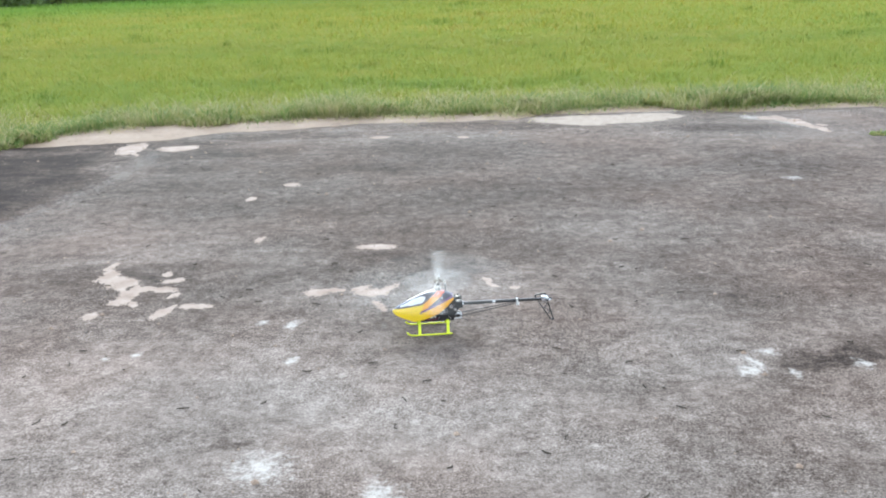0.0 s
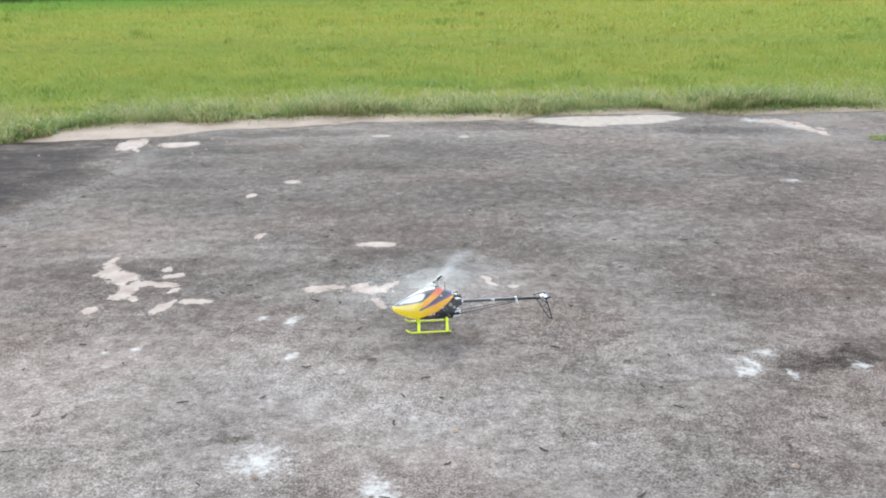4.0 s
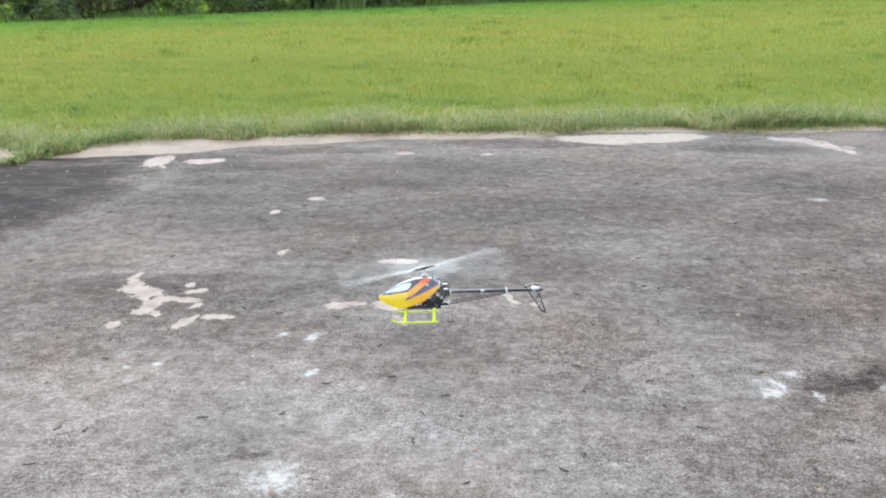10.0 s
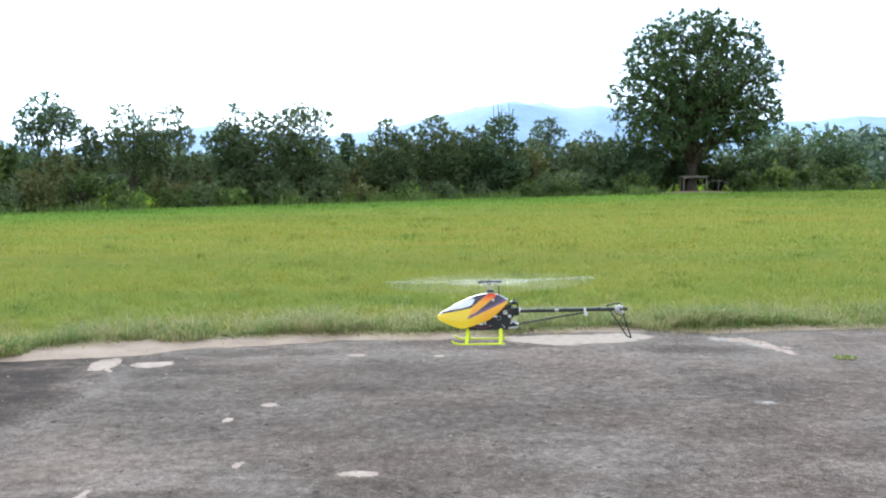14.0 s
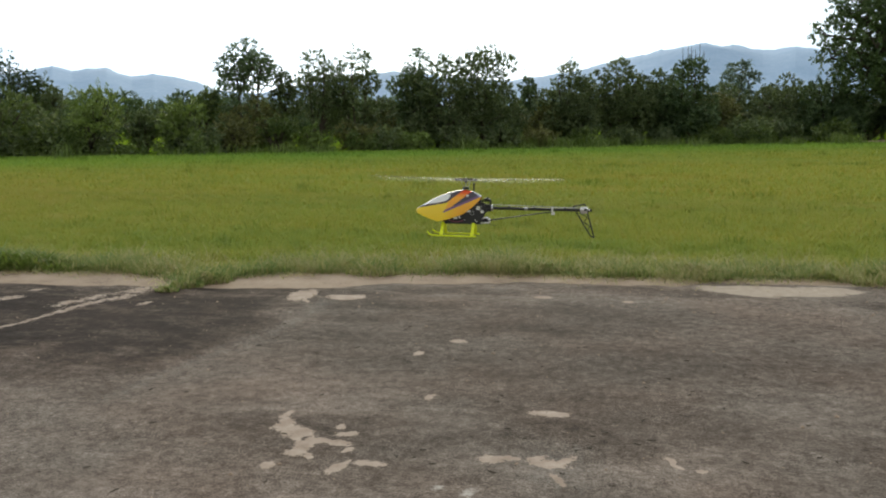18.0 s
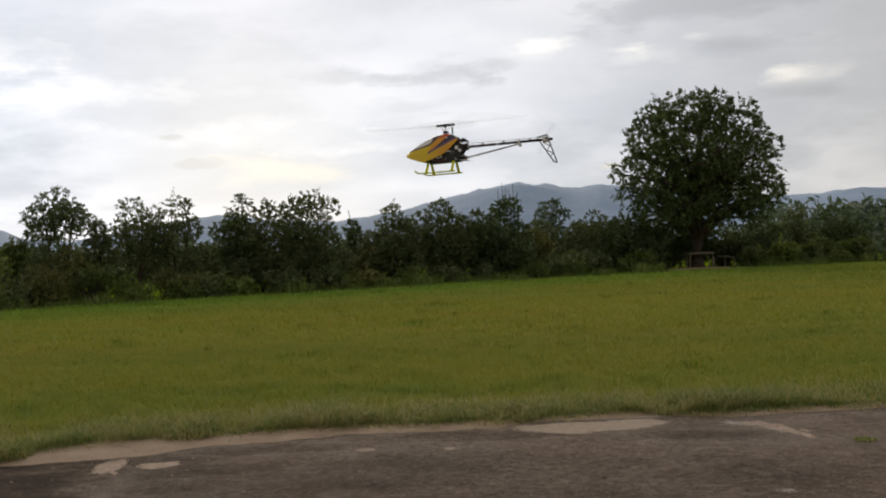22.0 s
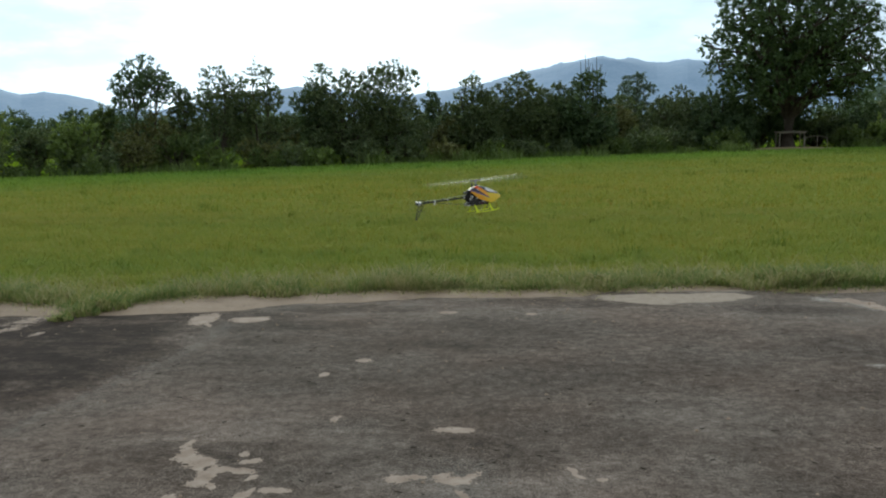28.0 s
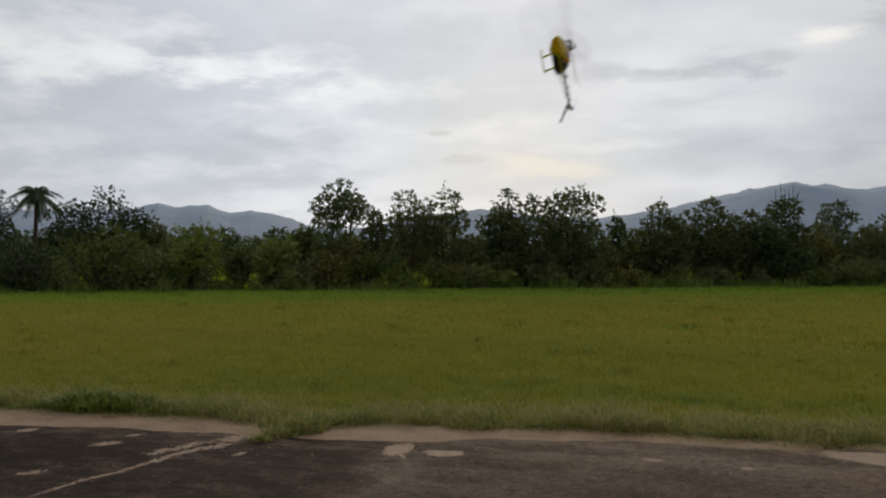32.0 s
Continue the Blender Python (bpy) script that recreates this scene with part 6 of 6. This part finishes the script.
        part("pitch_link", rod(B(), (0.012 * math.cos(radians(a + 60)), 0.012 * math.sin(radians(a + 60)), -0.028), (0.020 * math.cos(radians(a + 27)), 0.020 * math.sin(radians(a + 27)), 0), 0.0012, 0.0012, 6), STEEL, rotor)
    for a in (0, 180):
        part("blade_sweep", disc(0.034, 0.350, "z", 20, a - 60, a), SWEEP, rotor, "pale see-through blur behind a spinning blade", False).visible_shadow = False
    part("swept_head", disc(0.014, 0.040, "z", 40), HEAD_VEIL, rotor, "dark blur of the spinning rotor head", False).visible_shadow = False
    part("swept_veil", disc(0.02, 0.355, "z"), VEIL, rotor, "pale see-through circle swept by the blades", False).visible_shadow = False
    # tail rotor, which turns
    tr = part("tail_rotor", rod(B(), (0, -0.004, 0), (0, 0.006, 0), 0.0055, 0.0045, 14), BLACK, h)
    tr.location = (-0.432, 0.020, 0.1065)
    for a in (0, 180):
        bl = aerofoil(0.070, 0.012, 0.019, 0.9, 0.0022)
        bmesh.ops.transform(bl, matrix=pose(0, 0, 0, 0, a, 0) @ pose(0, 0, 0, 90 + 6, 0, 0), verts=bl.verts)
        part("tail_blade", bl, TAIL_BLADE, tr)
        part("tail_grip", block(B(), (0.012, 0.005, 0.006), (0.010 if a == 0 else -0.010, 0, 0), (0, 0, 0), 0.001), ALLOY, tr)
    part("swept_veil", disc(0.006, 0.072, "y", 40), TAIL_VEIL, tr, "", False).visible_shadow = False
    return h, rotor, tr


make_grass()
make_weeds()
make_trees()
make_undergrowth()
make_soil()
make_platform()
HELI, ROTOR, TAIL_ROTOR = make_helicopter()
make_sand(RUNWAY)
make_debris()

# seconds, place, heading (0: to the right, 90: away), nose up, roll
FLIGHT = [
    (0, -0.032, 3.400, 0.000, 188, 0.0, 0.0),
    (9.4, -0.032, 3.400, 0.000, 188, 0.0, 0.0),
    (9.7, -0.060, 3.400, 0.020, 187, -0.5, 0.0),
    (10, -0.155, 3.361, 0.129, 183, -1.1, 0.3),
    (10.2, -0.222, 3.270, 0.177, 183, 0.8, -0.7),
    (10.4, -0.239, 3.160, 0.219, 175, -1.3, 0.6),
    (10.6, -0.221, 3.115, 0.304, 179, 0.1, 1.1),
    (10.8, -0.205, 3.036, 0.426, 179, -0.6, 1.3),
    (11, -0.216, 2.993, 0.545, 181, -0.3, 1.8),
    (11.2, -0.201, 2.933, 0.672, 180, 0.6, 1.5),
    (11.4, -0.195, 2.899, 0.790, 179, 1.2, 4.7),
    (11.6, -0.141, 2.846, 0.846, 179, 0.7, 3.3),
    (11.8, -0.087, 2.786, 0.850, 177, -0.5, 2.4),
    (12, -0.068, 2.825, 0.847, 179, -0.4, 3.0),
    (12.5, 0.029, 2.895, 0.816, 178, -1.4, 2.0),
    (13, 0.134, 2.949, 0.880, 175, -0.6, 0.7),
    (13.5, 0.202, 3.001, 0.949, 179, -2.1, 2.4),
    (14, 0.204, 3.072, 0.943, 175, -1.5, 1.5),
    (14.5, 0.186, 3.063, 1.114, 176, -1.1, 1.1),
    (15, 0.145, 2.992, 1.111, 177, -1.5, 1.7),
    (15.5, 0.083, 2.855, 1.104, 177, -2.3, 3.1),
    (16, 0.001, 2.722, 1.093, 177, -3.0, 4.5),
    (16.5, -0.100, 2.662, 1.078, 177, -3.4, 5.1),
    (17, -0.340, 2.768, 0.934, 182, 1.2, 2.8),
    (17.5, -0.524, 3.049, 0.787, 185, -0.2, 2.5),
    (18, -0.630, 3.340, 1.041, 183, 0.7, 2.3),
    (18.5, -0.643, 3.552, 0.973, 179, -0.3, 1.9),
    (19, -0.636, 3.863, 1.277, 180, -0.6, 2.0),
    (19.5, -0.525, 3.696, 1.564, 180, 0.1, -1.1),
    (20, -0.428, 4.019, 1.160, 177, -0.3, 1.1),
    (20.5, -0.242, 4.208, 1.710, 180, -1.2, 1.2),
    (21, -0.019, 4.028, 1.105, 174, -0.6, 0.9),
    (21.5, 0.083, 4.121, 1.631, 173, -4.9, -2.8),
    (22, 0.053, 3.887, 1.920, 164, -1.2, -0.5),
    (22.5, -0.116, 3.899, 1.853, 174, 2.8, 0.3),
    (23, -0.248, 3.824, 1.785, 181, 2.8, 1.1),
    (23.5, -0.234, 3.630, 1.731, 190, 0.6, 2.7),
    (24, -0.181, 3.472, 1.501, 179, -0.5, 2.9),
    (24.2, -0.166, 3.292, 1.627, 174, -0.1, 1.4),
    (24.4, -0.121, 3.312, 1.360, 182, 2.2, -0.1),
    (24.5, -0.112, 3.231, 1.092, 212, 0.6, -0.3),
    (24.6, -0.105, 3.149, 0.872, 260, -1.0, -0.4),
    (24.7, -0.093, 3.179, 0.799, 305, 0.1, -0.5),
    (24.8, -0.079, 3.246, 0.741, 352, 1.0, -0.6),
    (24.9, -0.067, 3.312, 0.702, 401, 0.5, -0.7),
    (25, -0.062, 3.342, 0.690, 448, -0.6, -0.8),
    (25.1, -0.074, 3.220, 0.872, 495, 0.5, 0.7),
    (25.2, -0.049, 3.202, 0.857, 530, 1.0, 1.5),
    (25.3, -0.115, 3.336, 0.704, 559, 0.9, -0.6),
    (25.4, -0.110, 3.344, 0.667, 611, -1.1, -2.3),
    (25.5, -0.149, 3.530, 0.771, 670, -4.4, 2.2),
    (25.6, -0.158, 3.649, 0.807, 708, -4.4, 2.2),
    (25.7, -0.167, 3.770, 0.841, 745, -4.3, 2.2),
    (25.8, -0.176, 3.891, 0.875, 779, -4.2, 2.0),
    (25.9, -0.184, 4.012, 0.908, 812, -4.1, 1.9),
    (26, -0.192, 4.132, 0.939, 844, -3.9, 1.7),
    (26.1, -0.199, 4.250, 0.970, 875, -3.7, 1.5),
    (26.2, -0.206, 4.366, 0.999, 904, -3.5, 1.3),
    (26.3, -0.213, 4.478, 1.026, 932, -3.3, 1.0),
    (26.4, -0.219, 4.586, 1.052, 960, -3.0, 0.8),
    (26.5, -0.225, 4.689, 1.077, 987, -2.8, 0.5),
    (26.6, -0.230, 4.786, 1.099, 1014, -2.5, 0.3),
    (26.7, -0.235, 4.876, 1.120, 1040, -2.3, 0.0),
    (26.8, -0.239, 4.959, 1.138, 1066, -2.1, -0.2),
    (26.9, -0.243, 5.033, 1.155, 1092, -1.8, -0.4),
    (27, -0.247, 5.098, 1.169, 1118, -1.6, -0.6),
    (27.1, -0.249, 5.153, 1.181, 1144, -1.5, -0.8),
    (27.2, -0.251, 5.197, 1.191, 1170, -1.3, -1.0),
    (27.3, -0.253, 5.230, 1.198, 1198, -1.2, -1.1),
    (27.4, -0.254, 5.250, 1.202, 1225, -1.2, -1.1),
    (27.5, -0.254, 5.257, 1.203, 1254, -1.1, -1.2),
    (27.6, -0.242, 5.211, 1.104, 1283, -2.1, 3.1),
    (27.7, -0.260, 5.268, 1.007, 1330, -2.0, 4.8),
    (27.8, -0.295, 5.389, 0.953, 1384, -1.8, 5.6),
    (27.9, -0.329, 5.622, 0.959, 1429, 0.8, 1.9),
    (28, -0.377, 5.877, 0.976, 1476, 3.8, -1.7),
    (28.1, -0.489, 6.020, 1.064, 1530, 4.8, -1.7),
    (28.2, -0.590, 6.149, 1.141, 1582, 5.3, -1.5),
    (28.3, -0.614, 6.316, 1.107, 1619, 1.5, -1.0),
    (28.4, -0.635, 6.473, 1.066, 1657, -2.3, -0.6),
    (28.5, -0.702, 6.586, 1.052, 1716, -2.4, -1.2),
    (28.6, -0.757, 6.682, 1.046, 1774, -2.4, -1.8),
    (28.7, -0.764, 6.771, 1.079, 1810, -1.7, -0.7),
    (28.8, -0.771, 6.845, 1.112, 1848, -0.6, 0.3),
    (28.9, -0.798, 6.906, 1.102, 1913, 0.6, 0.4),
    (29, -0.835, 6.938, 1.092, 1981, 1.3, 0.4),
    (29.1, -0.870, 6.874, 1.137, 2024, 0.4, 1.3),
    (29.2, -0.902, 6.766, 1.217, 2065, -0.5, 2.2),
    (29.3, -0.922, 6.654, 1.324, 2118, -0.1, 1.3),
    (29.4, -0.944, 6.581, 1.394, 2170, 0.6, 0.2),
    (29.5, -0.983, 6.574, 1.349, 2211, 1.7, -0.1),
    (29.6, -1.033, 6.568, 1.290, 2251, 2.5, -0.2),
    (29.7, -1.086, 6.534, 1.262, 2296, 0.8, -0.2),
    (29.8, -1.142, 6.506, 1.249, 2344, -0.9, -0.2),
    (29.9, -1.198, 6.619, 1.358, 2391, -0.9, -0.1),
    (30, -1.251, 6.731, 1.467, 2438, -0.8, 0.0),
    (30.1, -1.299, 6.722, 1.436, 2483, 0.1, 0.1),
    (30.2, -1.342, 6.712, 1.370, 2526, 1.3, 0.2),
    (30.3, -1.379, 6.758, 1.256, 2568, 2.1, -0.1),
    (30.4, -1.414, 6.820, 1.126, 2610, 2.5, -0.3),
    (30.5, -1.442, 6.848, 1.010, 2658, 1.5, 0.2),
    (30.6, -1.478, 6.870, 0.947, 2691, 0.4, 0.6),
    (30.7, -1.568, 6.891, 0.962, 2699, 0.2, 0.1),
    (30.8, -1.685, 6.914, 0.999, 2702, 0.0, -0.4),
    (30.9, -1.791, 6.955, 1.100, 2702, -0.2, -0.3),
    (31, -1.892, 6.982, 1.244, 2703, -0.3, -0.3),
    (31.2, -2.067, 6.882, 1.529, 2704, -0.2, -0.2),
    (31.4, -2.259, 6.860, 1.526, 2711, -0.1, 0.1),
    (31.6, -2.346, 6.695, 1.780, 2685, 14.4, -0.4),
    (31.7, -2.079, 6.049, 2.070, 2761, 36.4, -8),
    (31.8, -1.745, 5.264, 2.239, 2780, 35.1, -18),
    (31.9, -1.429, 5.033, 2.429, 2792, 31.5, -24),
    (32, -1.112, 5.101, 2.592, 2793, 29.9, -25),
]


def motions():
    walk(HELI, [(t, pose(x, y, z, roll, -up, heading)) for t, x, y, z, heading, up, roll in FLIGHT])
    spin, turn = [], 85.0
    for f in range(0, 961):
        t = f / FPS
        spin.append((t, pose(0, 0, 0.204, 0, 0, turn)))
        turn += 60 if f < 95 else (32 if f == 95 else (82.8333 if f < 330 else (87 if 870 <= f < 930 else 84)))
    walk(ROTOR, spin)
    walk(TAIL_ROTOR, [(f / FPS, pose(-0.432, 0.020, 0.1065, 0, 83 * f, 0)) for f in range(0, 961)])


motions()
